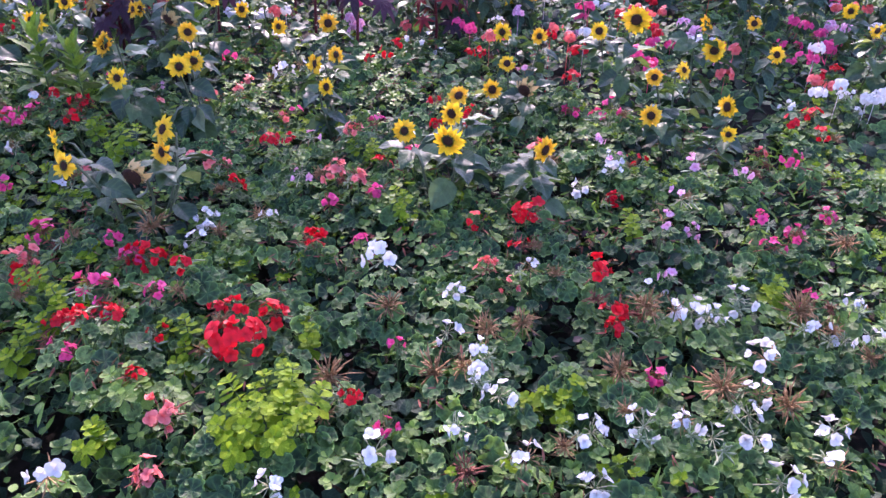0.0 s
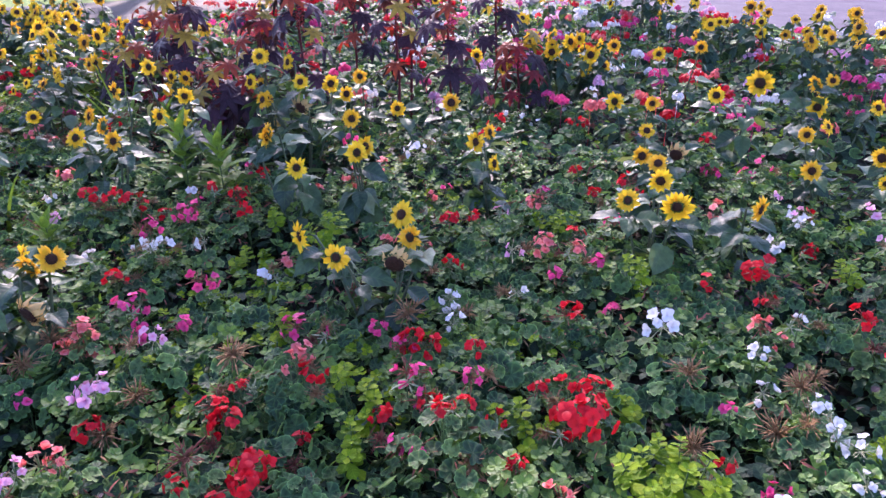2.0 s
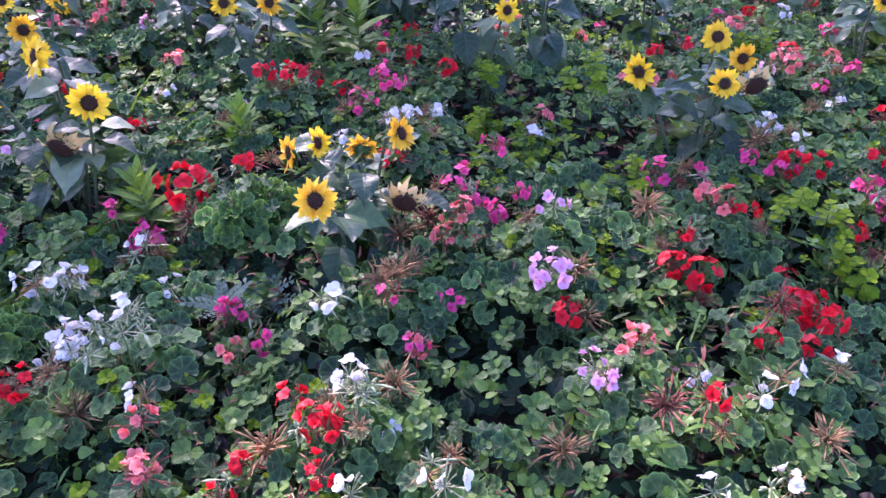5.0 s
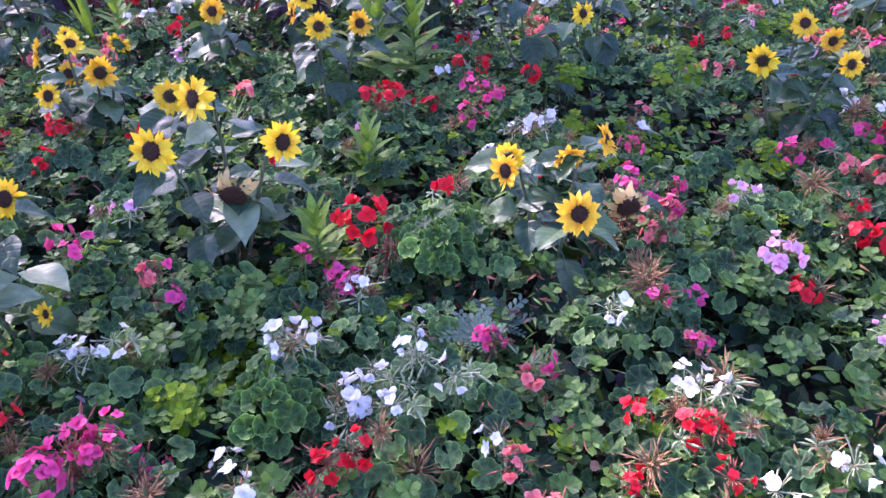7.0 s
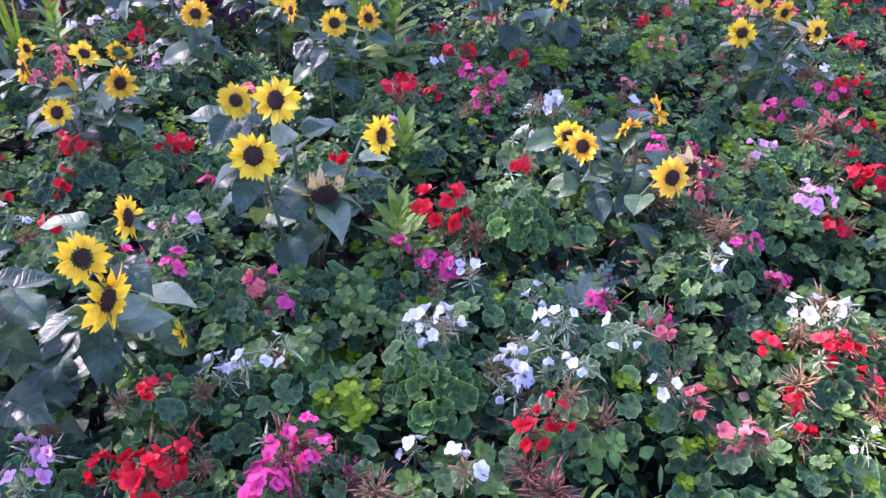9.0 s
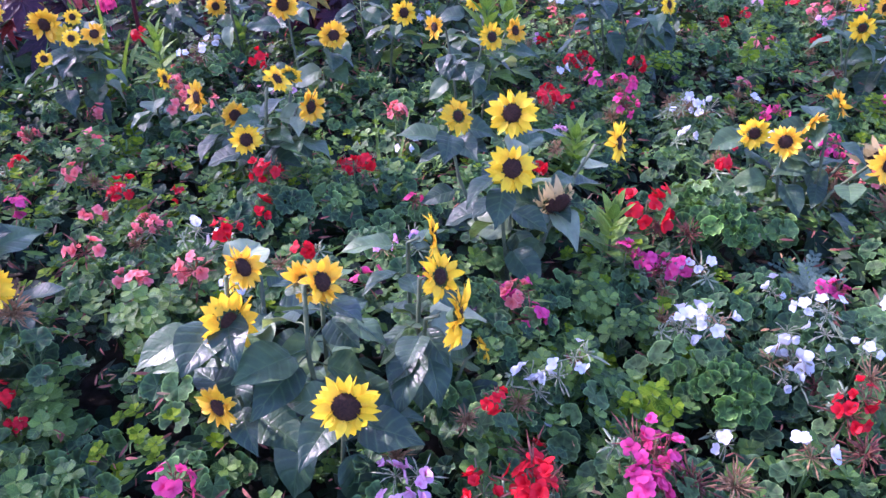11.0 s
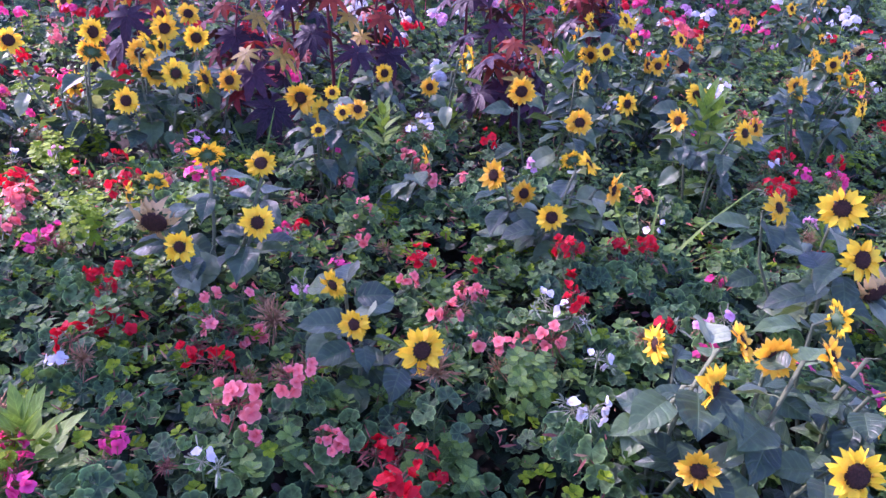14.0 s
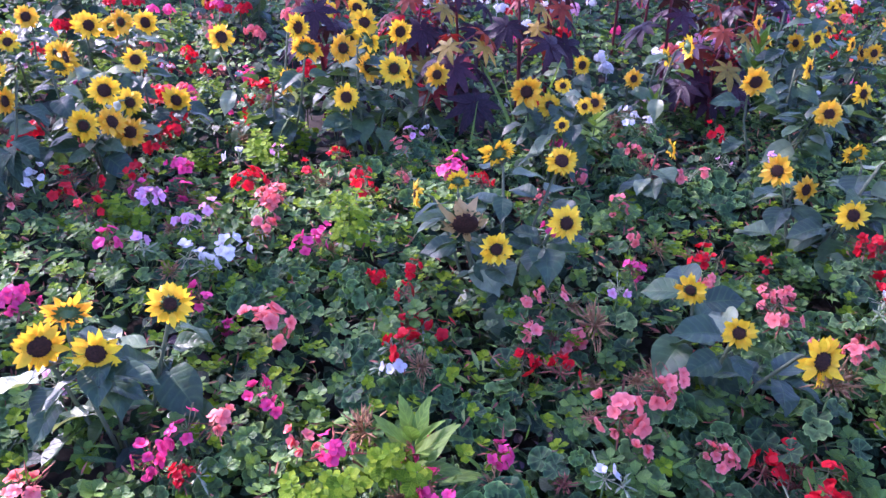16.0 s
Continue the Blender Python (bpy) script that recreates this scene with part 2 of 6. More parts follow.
def facing(n, spin=0.0, size=1.0, at=(0, 0, 0)):
    """A pose whose z points along n, turned by spin (radians) about it."""
    q = Vector(n).to_track_quat("Z", "Y").to_matrix().to_4x4()
    return Matrix.Translation(at) @ q @ Matrix.Rotation(spin, 4, "Z") @ Matrix.Scale(size, 4)


def tube(shape, points, r0, r1, sides=5):
    pts = [Vector(p) for p in points]
    rings, uvs, faces = [], [], []
    for i, p in enumerate(pts):
        d = (pts[min(i + 1, len(pts) - 1)] - pts[max(i - 1, 0)]).normalized()
        a = d.orthogonal().normalized()
        b = d.cross(a)
        k = i / (len(pts) - 1)
        r = r0 + (r1 - r0) * k
        for s in range(sides):
            w = 2 * math.pi * s / sides
            rings.append(p + a * (r * math.cos(w)) + b * (r * math.sin(w)))
            uvs.append((k, s / sides))
    for i in range(len(pts) - 1):
        for s in range(sides):
            faces.append((i * sides + s, i * sides + (s + 1) % sides, (i + 1) * sides + (s + 1) % sides, (i + 1) * sides + s))
    faces.append(tuple(range((len(pts) - 1) * sides, len(pts) * sides)))
    shape.add([tuple(v) for v in rings], faces, uvs)


def arc(a, b, lift, n=5):
    a, b, lift = Vector(a), Vector(b), Vector(lift)
    return [a.lerp(b, k / n) + lift * (4 * (k / n) * (1 - k / n)) for k in range(n + 1)]


def scalloped(rng, rim=33, mid=17, cup=0.22, wave=0.1):
    """A round leaf of radius 1, notched at its stalk, scalloped and ruffled."""
    v, uv, f = [(0, 0, 0)], [(0, 0)], []
    rings = [(0.52, mid), (1.0, rim)] if mid else [(1.0, rim)]
    starts, ph = [], rng.uniform(0, 6)
    for rad, n in rings:
        starts.append((len(v), n))
        for i in range(n):
            a = math.radians(18) + (2 * math.pi - math.radians(36)) * i / (n - 1)
            k = rad * ((0.88, 0.98, 1.0, 0.98)[i % 4] if n > 24 else 1.0) * (1 - 0.05 * (0.5 - 0.5 * math.cos(a * 5 + ph)))
            z = cup * rad * rad + wave * rad * math.sin(a * 4 + ph) + (wave * 0.9 * math.cos(i * math.pi / 2) if n > 24 else 0.0)
            v.append((k * math.cos(a), k * math.sin(a), z))
            uv.append((rad * math.cos(a), rad * math.sin(a)))
    s0, n0 = starts[0]
    f += [(0, s0 + i, s0 + i + 1) for i in range(n0 - 1)]
    if mid:
        s1, n1 = starts[1]
        for i in range(n0 - 1):
            a, b = s1 + 2 * i, s1 + 2 * i + 1
            c = min(s1 + 2 * i + 2, s1 + n1 - 1)
            f += [(s0 + i, a, b), (s0 + i, b, s0 + i + 1), (s0 + i + 1, b, c)]
        f.append((s0 + n0 - 1, s1 + n1 - 2, s1 + n1 - 1))
    return v, f, uv


def long_leaf(width, steps=6, across=2, droop=0.3, fold=0.2, shape="ovate", wave=0.0, ph=0.0):
    """A leaf of length 1 along x. across: strips on each side of the midrib."""
    v, uv, f = [], [], []
    for i in range(steps + 1):
        u = i / steps
        if shape == "ovate":
            w = math.sin(math.pi * u ** 0.75) ** 0.8 if 0 < u < 1 else 0.0
        elif shape == "heart":
            w = (0.72 + 0.5 * u) * (1 - u ** 2.2) ** 0.8 if u > 0.02 else 0.45
        elif shape == "broad":
            w = (0.3 + 0.9 * math.sin(math.pi * min(1, u * 0.86 + 0.13)) ** 0.9) * (1 - u ** 5) if u > 0.01 else 0.3
        elif shape == "spoon":
            w = math.sin(math.pi * u ** 1.7) ** 0.7 if 0 < u < 1 else 0.0
        else:
            w = (1 - u) ** 0.6 * min(1, u * 5 + 0.35)
        w = max(w, 0.02) * width
        for j in range(-across, across + 1):
            s = j / across
            x = u - (0.16 * (abs(s) ** 2) * max(0, 0.35 - u) * 2 if shape == "heart" else 0)
            z = -droop * u * u + fold * w * abs(s) * (1 - 0.4 * abs(s)) + wave * math.sin(u * 11 + ph + s * 2) * abs(s)
            v.append((x, w * s, z))
            uv.append((u, s))
    k = 2 * across + 1
    for i in range(steps):
        for j in range(k - 1):
            f.append((i * k + j, (i + 1) * k + j, (i + 1) * k + j + 1, i * k + j + 1))
    return v, f, uv


def scattered(name, templates, mats4, mat):
    """One mesh of many leaves: each template laid at its share of the poses, without a loop over points."""
    verts, uvs, faces, base = [], [], [], 0
    share = np.array_split(mats4, len(templates))
    for (v, f, uv), ms in zip(templates, share):
        if not len(ms):
            continue
        v, uv = np.array(v, float), np.array(uv, float)
        size = len(f[0])
        f = np.array([q for q in f if len(q) == size])
        all_v = np.einsum("nij,kj->nki", ms[:, :3, :3], v) + ms[:, None, :3, 3]
        verts.append(all_v.reshape(-1, 3))
        uvs.append(np.tile(uv, (len(ms), 1)))
        off = base + np.arange(len(ms)) * len(v)
        faces += (f[None] + off[:, None, None]).reshape(-1, size).tolist()
        base += len(ms) * len(v)
    s = Shape()
    s.v, s.uv, s.f, s.n = verts, uvs, faces, base
    return new(name, s.mesh(name, mat))


def poses_of(xyz, normal, spin, size):
    """Matrices for many leaves at once: z along normal, turned by spin, scaled."""
    n = normal / np.linalg.norm(normal, axis=1)[:, None]
    ref = np.stack([np.cos(spin), np.sin(spin), np.zeros(len(spin))], 1)
    x = ref - n * (ref * n).sum(1)[:, None]
    x /= np.linalg.norm(x, axis=1)[:, None]
    y = np.cross(n, x)
    m = np.zeros((len(n), 4, 4))
    m[:, :3, 0], m[:, :3, 1], m[:, :3, 2] = x * size[:, None], y * size[:, None], n * size[:, None]
    m[:, :3, 3], m[:, 3, 3] = xyz, 1
    return m


rng = random.Random(7)
nrg = np.random.default_rng(11)

# ---- ground ----
def slab(name, x0, y0, x1, y1, z, mat, label, category, nx=1, ny=1, rough=0.0):
    s = Shape()
    xs, ys = np.linspace(x0, x1, nx + 1), np.linspace(y0, y1, ny + 1)
    v = [(x, y, z + (rough * noise.noise(Vector((x * 5, y * 5, 0))) if rough else 0)) for y in ys for x in xs]
    f = [(j * (nx + 1) + i, j * (nx + 1) + i + 1, (j + 1) * (nx + 1) + i + 1, (j + 1) * (nx + 1) + i) for j in range(ny) for i in range(nx)]
    s.add(v, f, [(p[0], p[1]) for p in v])
    return tagged(new(name, s.mesh(name, mat)), label, category, kind="structure")


slab("ground", -900, -900, 900, 900, -0.06, lawn_mat(), "mown green lawn round the flower bed", "lawn")


def back_edge(x):
    """How far back the rounded bed reaches."""
    return min(10.2, 9.1 + 1.31 * (x + 5.8), 10.0 - 0.65 * (x + 0.8))


def in_bed(x, y):
    return y < back_edge(x) and -7.25 - 1.2 * max(0.0, y - 4.0) < x < 1.65 + 0.9 * max(0.0, y - 4.0)


def outline(name, corners, z, mat, label, category):
    s = Shape()
    s.add([(x, y, z) for x, y in corners], [tuple(range(len(corners)))], corners)
    return tagged(new(name, s.mesh(name, mat)), label, category, kind="structure")


bed = Shape()
cells = [(i, j) for i in range(140) for j in range(9, 90) if in_bed(-12 + 0.13 * i, -0.6 + 0.12 * (j + 1) - 0.1)]
spots = sorted({(i + a, j + b) for i, j in cells for a in (0, 1) for b in (0, 1)})
index = {p: n for n, p in enumerate(spots)}
points = [(-12 + 0.13 * i, -0.6 + 0.12 * j) for i, j in spots]
bed.add([(x, y, 0.02 * noise.noise(Vector((x * 5, y * 5, 0)))) for x, y in points], [(index[i, j], index[i + 1, j], index[i + 1, j + 1], index[i, j + 1]) for i, j in cells], points)
tagged(new("soil", bed.mesh("soil", soil_mat())), "dark crumbly soil of the flower bed", "soil", kind="structure")
outline("path", ((-14, 0.4), (-8.6, 6.4), (-5.1, 10.5), (-3.0, 11.6), (-3.0, 16.0), (-8.1, 11.7), (-14, 6.65)), -0.045, paving_mat("paving", (0.075, 0.066, 0.058), (0.12, 0.105, 0.092)), "pale pinkish grey path behind the flower bed", "path")
outline("road", ((6.5, 6.2), (70, -10), (70, 60), (-3.0, 60), (-3.0, 12.9), (-0.7, 11.4), (1.7, 9.6)), -0.045, paving_mat("asphalt", (0.055, 0.05, 0.075), (0.085, 0.078, 0.105)), "smooth grey asphalt road behind the flower bed", "road")

# ---- unseen trees beyond the road, added so their crowns shade most of the bed ----
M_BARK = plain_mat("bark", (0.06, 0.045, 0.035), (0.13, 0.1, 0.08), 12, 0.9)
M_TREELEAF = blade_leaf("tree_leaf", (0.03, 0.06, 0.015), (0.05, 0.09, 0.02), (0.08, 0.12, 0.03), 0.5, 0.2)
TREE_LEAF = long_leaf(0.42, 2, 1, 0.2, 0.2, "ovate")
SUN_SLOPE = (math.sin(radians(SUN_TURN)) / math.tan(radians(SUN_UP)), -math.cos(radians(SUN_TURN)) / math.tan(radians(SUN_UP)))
# bed stretches kept sunlit by leaving crown leaves out: place and half widths
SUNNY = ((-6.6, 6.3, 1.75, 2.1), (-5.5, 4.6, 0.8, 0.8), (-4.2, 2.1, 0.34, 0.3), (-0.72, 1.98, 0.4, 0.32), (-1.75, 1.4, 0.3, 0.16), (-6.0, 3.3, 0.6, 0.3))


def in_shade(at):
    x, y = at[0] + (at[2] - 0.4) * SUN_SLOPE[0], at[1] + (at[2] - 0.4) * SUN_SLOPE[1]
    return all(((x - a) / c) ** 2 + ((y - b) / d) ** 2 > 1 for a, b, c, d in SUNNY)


def tree(x, y, low, high, wide, leaves):
    own = random.Random(int(x * 10))
    plant = tagged(new("tree"), "unseen leafy tree, its tall green crown added to shade the bed", "tree", "trees beyond the road")
    plant.location = (x, y, -0.05)
    trunk, twigs, crown = Shape(), Shape(), []
    tube(trunk, [(0, 0, 0), (0.05, 0, low * 0.5), (0, 0.06, low), (0.1, 0, high * 0.8)], 0.3, 0.07, 10)
    mid, half, hubs = (low + high) / 2, (high - low) / 2, []
    while len(hubs) < 70:
        p = Vector((own.uniform(-1, 1), own.uniform(-1, 1), own.uniform(-1, 1)))
        if p.length < 1:
            hubs.append(Vector((p.x * wide, p.y * wide * 0.8, mid + p.z * half)))
    for h in hubs:
        root = Vector((0, 0, max(low * 0.8, h.z - 1.4)))
        tube(twigs, arc(root, h, (0, 0, 0.25), 5), 0.06, 0.015, 5)
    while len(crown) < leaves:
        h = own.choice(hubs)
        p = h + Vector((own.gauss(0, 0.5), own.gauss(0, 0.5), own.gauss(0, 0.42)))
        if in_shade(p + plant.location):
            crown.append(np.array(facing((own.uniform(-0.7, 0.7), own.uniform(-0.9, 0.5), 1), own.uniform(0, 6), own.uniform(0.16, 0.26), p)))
    child("trunk", trunk.mesh("trunk", M_BARK), plant)
    child("limbs", twigs.mesh("limbs", M_BARK), plant)
    leafage = scattered("crown", [TREE_LEAF], np.array(crown), M_TREELEAF)
    leafage.parent = plant


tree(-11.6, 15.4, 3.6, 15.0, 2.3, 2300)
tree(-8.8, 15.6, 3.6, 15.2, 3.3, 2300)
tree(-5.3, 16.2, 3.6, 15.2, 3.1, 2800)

# ---- geraniums ----
GER_LEAVES = [scalloped(rng, 33, 17, rng.uniform(0.1, 0.5), rng.uniform(0.06, 0.13)) for _ in range(8)]
GER_MID = GER_LEAVES
RUFFLED = [scalloped(rng, 33, 17, rng.uniform(0.2, 0.6), rng.uniform(0.12, 0.2)) for _ in range(6)]
GER_LOW = [scalloped(rng, 15, 0, rng.uniform(0.1, 0.35), rng.uniform(0.04, 0.1)) for _ in range(4)]


def two_part(name, a, mat_a, b, mat_b):
    """One mesh of leaves and the thin stalks that carry them."""
    first = len(a.f)
    a.v, a.uv = a.v + b.v, a.uv + b.uv
    a.f += [tuple(i + a.n for i in f) for f in b.f]
    me = a.mesh(name, mat_a, mat_b)
    which = np.zeros(len(me.polygons), np.int32)
    which[first:] = 1
    me.polygons.foreach_set("material_index", which)
    return me


def ger_tuft():
    """Leaves of one geranium, on stalks, as one mesh about its stem (top at z 0)."""
    s, st = Shape(), Shape()
    for i in range(11):
        a = i * 2.4 + rng.uniform(-0.4, 0.4)
        r = 0.025 + 0.011 * i + rng.uniform(-0.01, 0.01)
        z = -0.02 - 0.006 * i + rng.uniform(-0.02, 0.015)
        v, f, uv = rng.choice(GER_LEAVES)
        n = (0.5 * math.cos(a) + rng.uniform(-0.25, 0.25), 0.5 * math.sin(a) - 0.2 + rng.uniform(-0.25, 0.25), 1)
        s.add(v, f, uv, facing(n, rng.uniform(0, 6), rng.uniform(0.022, 0.036), (r * math.cos(a), r * math.sin(a), z)))
        tube(st, arc((0, 0, z - 0.07), (r * math.cos(a), r * math.sin(a), z - 0.002), (0, 0, 0.012), 3), 0.0016, 0.0012, 3)
    return two_part("foliage", s, M_GER_ONE, st, M_STEM)


GER_TUFTS = [ger_tuft() for _ in range(8)]


def floret(open_):
    """Five rounded petals round a throat; u runs from the throat outward."""
    s = Shape()
    for k in range(5):
        a = k * 2 * math.pi / 5 + rng.uniform(-0.25, 0.25)
        big = rng.uniform(0.92, 1.1) if k < 3 else rng.uniform(0.75, 0.95)
        tilt = open_ + rng.uniform(-0.35, 0.35)
        v, f, uv = [], [], []
        for i in range(5):
            u = i / 4
            w = 0.07 + 0.41 * math.sin(math.pi * min(1, u * 0.84 + 0.03)) ** 1.05
            for j in (-1, 0, 1):
                v.append((u * big * (1 - 0.06 * abs(j) * u), j * w * big, 0.1 * abs(j) * w - 0.32 * u * u + 0.04 * rng.uniform(-1, 1)))
                uv.append((u, j * 0.5))
        for i in range(4):
            for j in range(2):
                f.append((i * 3 + j, i * 3 + 3 + j, i * 3 + 4 + j, i * 3 + 1 + j))
        s.add(v, f, uv, Matrix.Rotation(a, 4, "Z") @ Matrix.Rotation(-tilt, 4, "Y"))
    return s


FLORETS = {k: [floret(o).mesh("floret", m) for o in (0.1, 0.25, 0.4, 0.65, 0.85, 1.15)] for k, m in PETALS.items()}
HALF = [(0, 0, 1)] + [(math.sin(e) * math.cos(a), math.sin(e) * math.sin(a), math.cos(e)) for e, n in ((0.75, 5), (1.3, 7)) for a in [2 * math.pi * (i + 0.5 * (n > 5)) / n for i in range(n)]]


def starry(spokes, reach, lengths, widths, mat, name):
    """Spokes out of one point over a dome, each swelling and tapering by lengths and widths."""
    v, f = [(0, 0, 0)], []
    for i in range(spokes):
        e, a = math.acos(1 - 1.2 * (i + 0.5) / spokes), i * 2.4 + rng.uniform(-0.2, 0.2)
        d = Vector((math.sin(e) * math.cos(a), math.sin(e) * math.sin(a), math.cos(e)))
        p = d.orthogonal().normalized()
        q, r, last = d.cross(p), reach * rng.uniform(0.42, 1.2), [0, 0, 0]
        bend = Vector((rng.uniform(-0.4, 0.4), rng.uniform(-0.4, 0.4), rng.uniform(-0.45, 0.2)))
        for k, w in zip(lengths, widths):
            c, ring = (d + bend * k) * (r * k), []
            for s in range(3):
                ring.append(len(v))
                v.append(tuple(c + (p * math.cos(s * 2.1) + q * math.sin(s * 2.1)) * w))
            for s in range(3):
                t = (s + 1) % 3
                f.append((0, ring[s], ring[t]) if last[0] == 0 else (last[s], ring[s], ring[t], last[t]))
            last = ring
        f.append(tuple(last))
    s = Shape()
    s.add(v, f, [(p[2] * 20, 0) for p in v])
    return s.mesh(name, mat)


def umbel(spokes, seed_beaks, mat, reach=0.03):
    if seed_beaks:
        return starry(spokes, reach, (0.08, 0.9, 1.0, 1.18, 1.42), (0.0009, 0.0009, 0.0025, 0.0018, 0.0005), mat, "flower_stalks")
    return starry(spokes, reach, (0.08, 0.9, 1.0, 1.25), (0.0012, 0.001, 0.002, 0.0022), mat, "flower_stalks")


UMBELS = [umbel(13, False, M_PEDICEL) for _ in range(2)] + [umbel(26, True, M_MAROON, 0.027) for _ in range(3)]
PALE_UMBELS = [umbel(16, False, M_CREAM, 0.027) for _ in range(2)] + [umbel(18, True, M_CREAM, 0.024), umbel(20, True, M_BROWN, 0.026)]
SPENT = [umbel(84, True, M_BROWN, rng.uniform(0.024, 0.032)) for _ in range(5)] + [umbel(76, True, M_MAROON, 0.025) for _ in range(2)]


def bud_cluster():
    return starry(10, 0.022, (0.1, 0.5, 0.75, 1.1, 1.35), (0.0014, 0.0012, 0.0032, 0.003, 0.0006), M_BUD, "bud")


BUDS = [bud_cluster() for _ in range(2)]
stem_shape = Shape()
tube(stem_shape, [(0.1, 0.06, 0), (0.04, 0.03, 0.3), (0.01, 0.0, 0.65), (0, 0, 1)], 0.022, 0.011, 5)
GER_STEM = stem_shape.mesh("stem", M_STEM)
FLOWERS = []
WORDS = {"red": "scarlet red", "magenta": "hot magenta pink", "salmon": "salmon pink", "lavender": "pale lavender pink", "white": "white"}


def stalk_and_leaves(plant, x, y, z, drop=0.055):
    """One flower stalk of a plant, with the leaves that stand round it."""
    at = Matrix.Translation((x - plant.location.x, y - plant.location.y, 0))
    child("stem", GER_STEM, plant, at @ Matrix.Rotation(rng.uniform(0, 6.3), 4, "Z") @ Matrix.Diagonal((0.17, 0.17, z, 1)))
    child("foliage", rng.choice(GER_TUFTS), plant, at @ pose(0, 0, z - drop, 0, 0, rng.uniform(0, 360)))
    FLOWERS.append((x, y, z))
    return at


def flower_head(plant, at, z, colour, size, count):
    lean = Vector((rng.uniform(-0.4, 0.4), rng.uniform(-0.7, 0.1), 1))
    head = child("flower_head", rng.choice(PALE_UMBELS if colour in ("white", "lavender") else UMBELS), plant, at @ facing(lean, rng.uniform(0, 6), size, (0, 0, z - 0.022)), "loose umbel of flower stalks")
    spots = list(HALF)
    rng.shuffle(spots)
    for d in spots[:count]:
        d = Vector(d) + Vector((rng.uniform(-0.35, 0.35), rng.uniform(-0.35, 0.35), rng.uniform(-0.25, 0.25)))
        out = d.normalized() * rng.uniform(0.02, 0.042)
        child("floret", rng.choice(FLORETS[colour][3 if colour == "white" else 1:]), head, facing(d + Vector((0, -0.35, 0.1)), rng.uniform(0, 6), rng.uniform(0.014, 0.023) if colour == "white" else rng.uniform(0.014, 0.021) * (1.0 if plant.location.y > 1.9 else 0.93), out * (size if plant.location.y > 1.9 else 1.0)))


def geranium(colour, *heads):
    """A geranium with its flower heads: place and size of each."""
    plant = new("geranium")
    plant.location = (sum(h[0] for h in heads) / len(heads), sum(h[1] for h in heads) / len(heads), 0)
    many = " with several loose flower heads" if len(heads) > 2 else " with two loose flower heads" if len(heads) == 2 else " in full round bloom" if heads[0][3] > 1.1 else " with one half-spent flower head"
    tagged(plant, WORDS[colour] + " geranium" + many + " over green leaves", "geranium", "geraniums in the flower bed")
    for x, y, z, size in heads:
        at = stalk_and_leaves(plant, x, y, z)
        few = rng.choice((3, 3, 4, 5, 6)) if colour == "white" and x > -1.5 else rng.choice((2, 2, 3, 3, 4)) if colour == "white" else rng.choice((2, 3, 4, 5)) if colour == "lavender" else rng.choice((3, 4, 5, 6, 7))
        flower_head(plant, at, z, colour, size, (7 if colour == "white" else 12) if size > 1.12 else few)
        if rng.random() < (0.6 if colour == "white" else 0.3):
            a = rng.uniform(0, 6.3)
            child("bud", rng.choice(BUDS), plant, at @ facing((math.cos(a), math.sin(a), 0.9), 0, 1, (0.035 * math.cos(a), 0.035 * math.sin(a), z - 0.03)), "pale green cluster of closed buds")
        if rng.random() < 0.3:
            a, r = rng.uniform(0, 6.3), rng.uniform(0.05, 0.08)
            child("seed_head", rng.choice(SPENT), plant, at @ facing((0.5 * math.cos(a), 0.5 * math.sin(a), 1), 0, rng.uniform(0.6, 0.85), (r * math.cos(a), r * math.sin(a), z - 0.045)), "dry brown beaked seed head")


def spent_geranium(x, y, z, size):
    plant = tagged(new("geranium"), "geranium with a withered brown seed head", "geranium", "geraniums gone to seed")
    plant.location = (x, y, 0)
    at = stalk_and_leaves(plant, x, y, z, 0.075)
    child("seed_head", rng.choice(SPENT), plant, at @ facing((rng.uniform(-0.3, 0.3), rng.uniform(-0.5, 0.1), 1), 0, size * 1.2, (0, 0, z - 0.028)), "dry brown beaked seed head")


# ---- lime green clumps ----
SPOON = [long_leaf(rng.uniform(0.3, 0.4), 4, 1, rng.uniform(-0.1, 0.4), 0.25, "spoon") for _ in range(4)]


def whorl(leaves, length, shape, rise=0.5):
    for i in range(leaves):
        a, k = i * 2.4, i / leaves
        n = Vector((math.cos(a) * (-rise + 0.3 * k), math.sin(a) * (-rise + 0.3 * k), 1))
        v, f, uv = rng.choice(SPOON)
        x = Vector((math.cos(a), math.sin(a), 0))
        z = n.normalized()
        x = (x - z * x.dot(z)).normalized()
        m = Matrix((x, z.cross(x), z)).transposed().to_4x4()
        yield v, f, uv, m @ Matrix.Scale(length * (0.55 + 0.45 * k), 4), -0.008 * k


def lime_sprig(mat=M_LIME, grow=1.0):
    """A leafy stem tip, its top at z 0, in whorls of small spoon-shaped leaves."""
    s, st = Shape(), Shape()
    for level, (z, ln) in enumerate(((0.0, 0.026), (-0.02, 0.04), (-0.045, 0.044))):
        for v, f, uv, m, drop in whorl(7 if level == 0 else 5, grow * ln * rng.uniform(0.9, 1.1), SPOON, 0.55 - 0.25 * level):
            s.add(v, f, uv, Matrix.Translation((0, 0, z + drop)) @ Matrix.Rotation(level * 0.5, 4, "Z") @ m)
    tube(st, [(0, 0, -0.19), (0.004, 0, -0.1), (0, 0, 0)], 0.0022, 0.0014, 4)
    return two_part("sprig", s, mat, st, M_STEM)


LIME = [lime_sprig() for _ in range(5)]
GREEN_SPRIGS = [lime_sprig(M_SMALL, 1.15) for _ in range(4)]


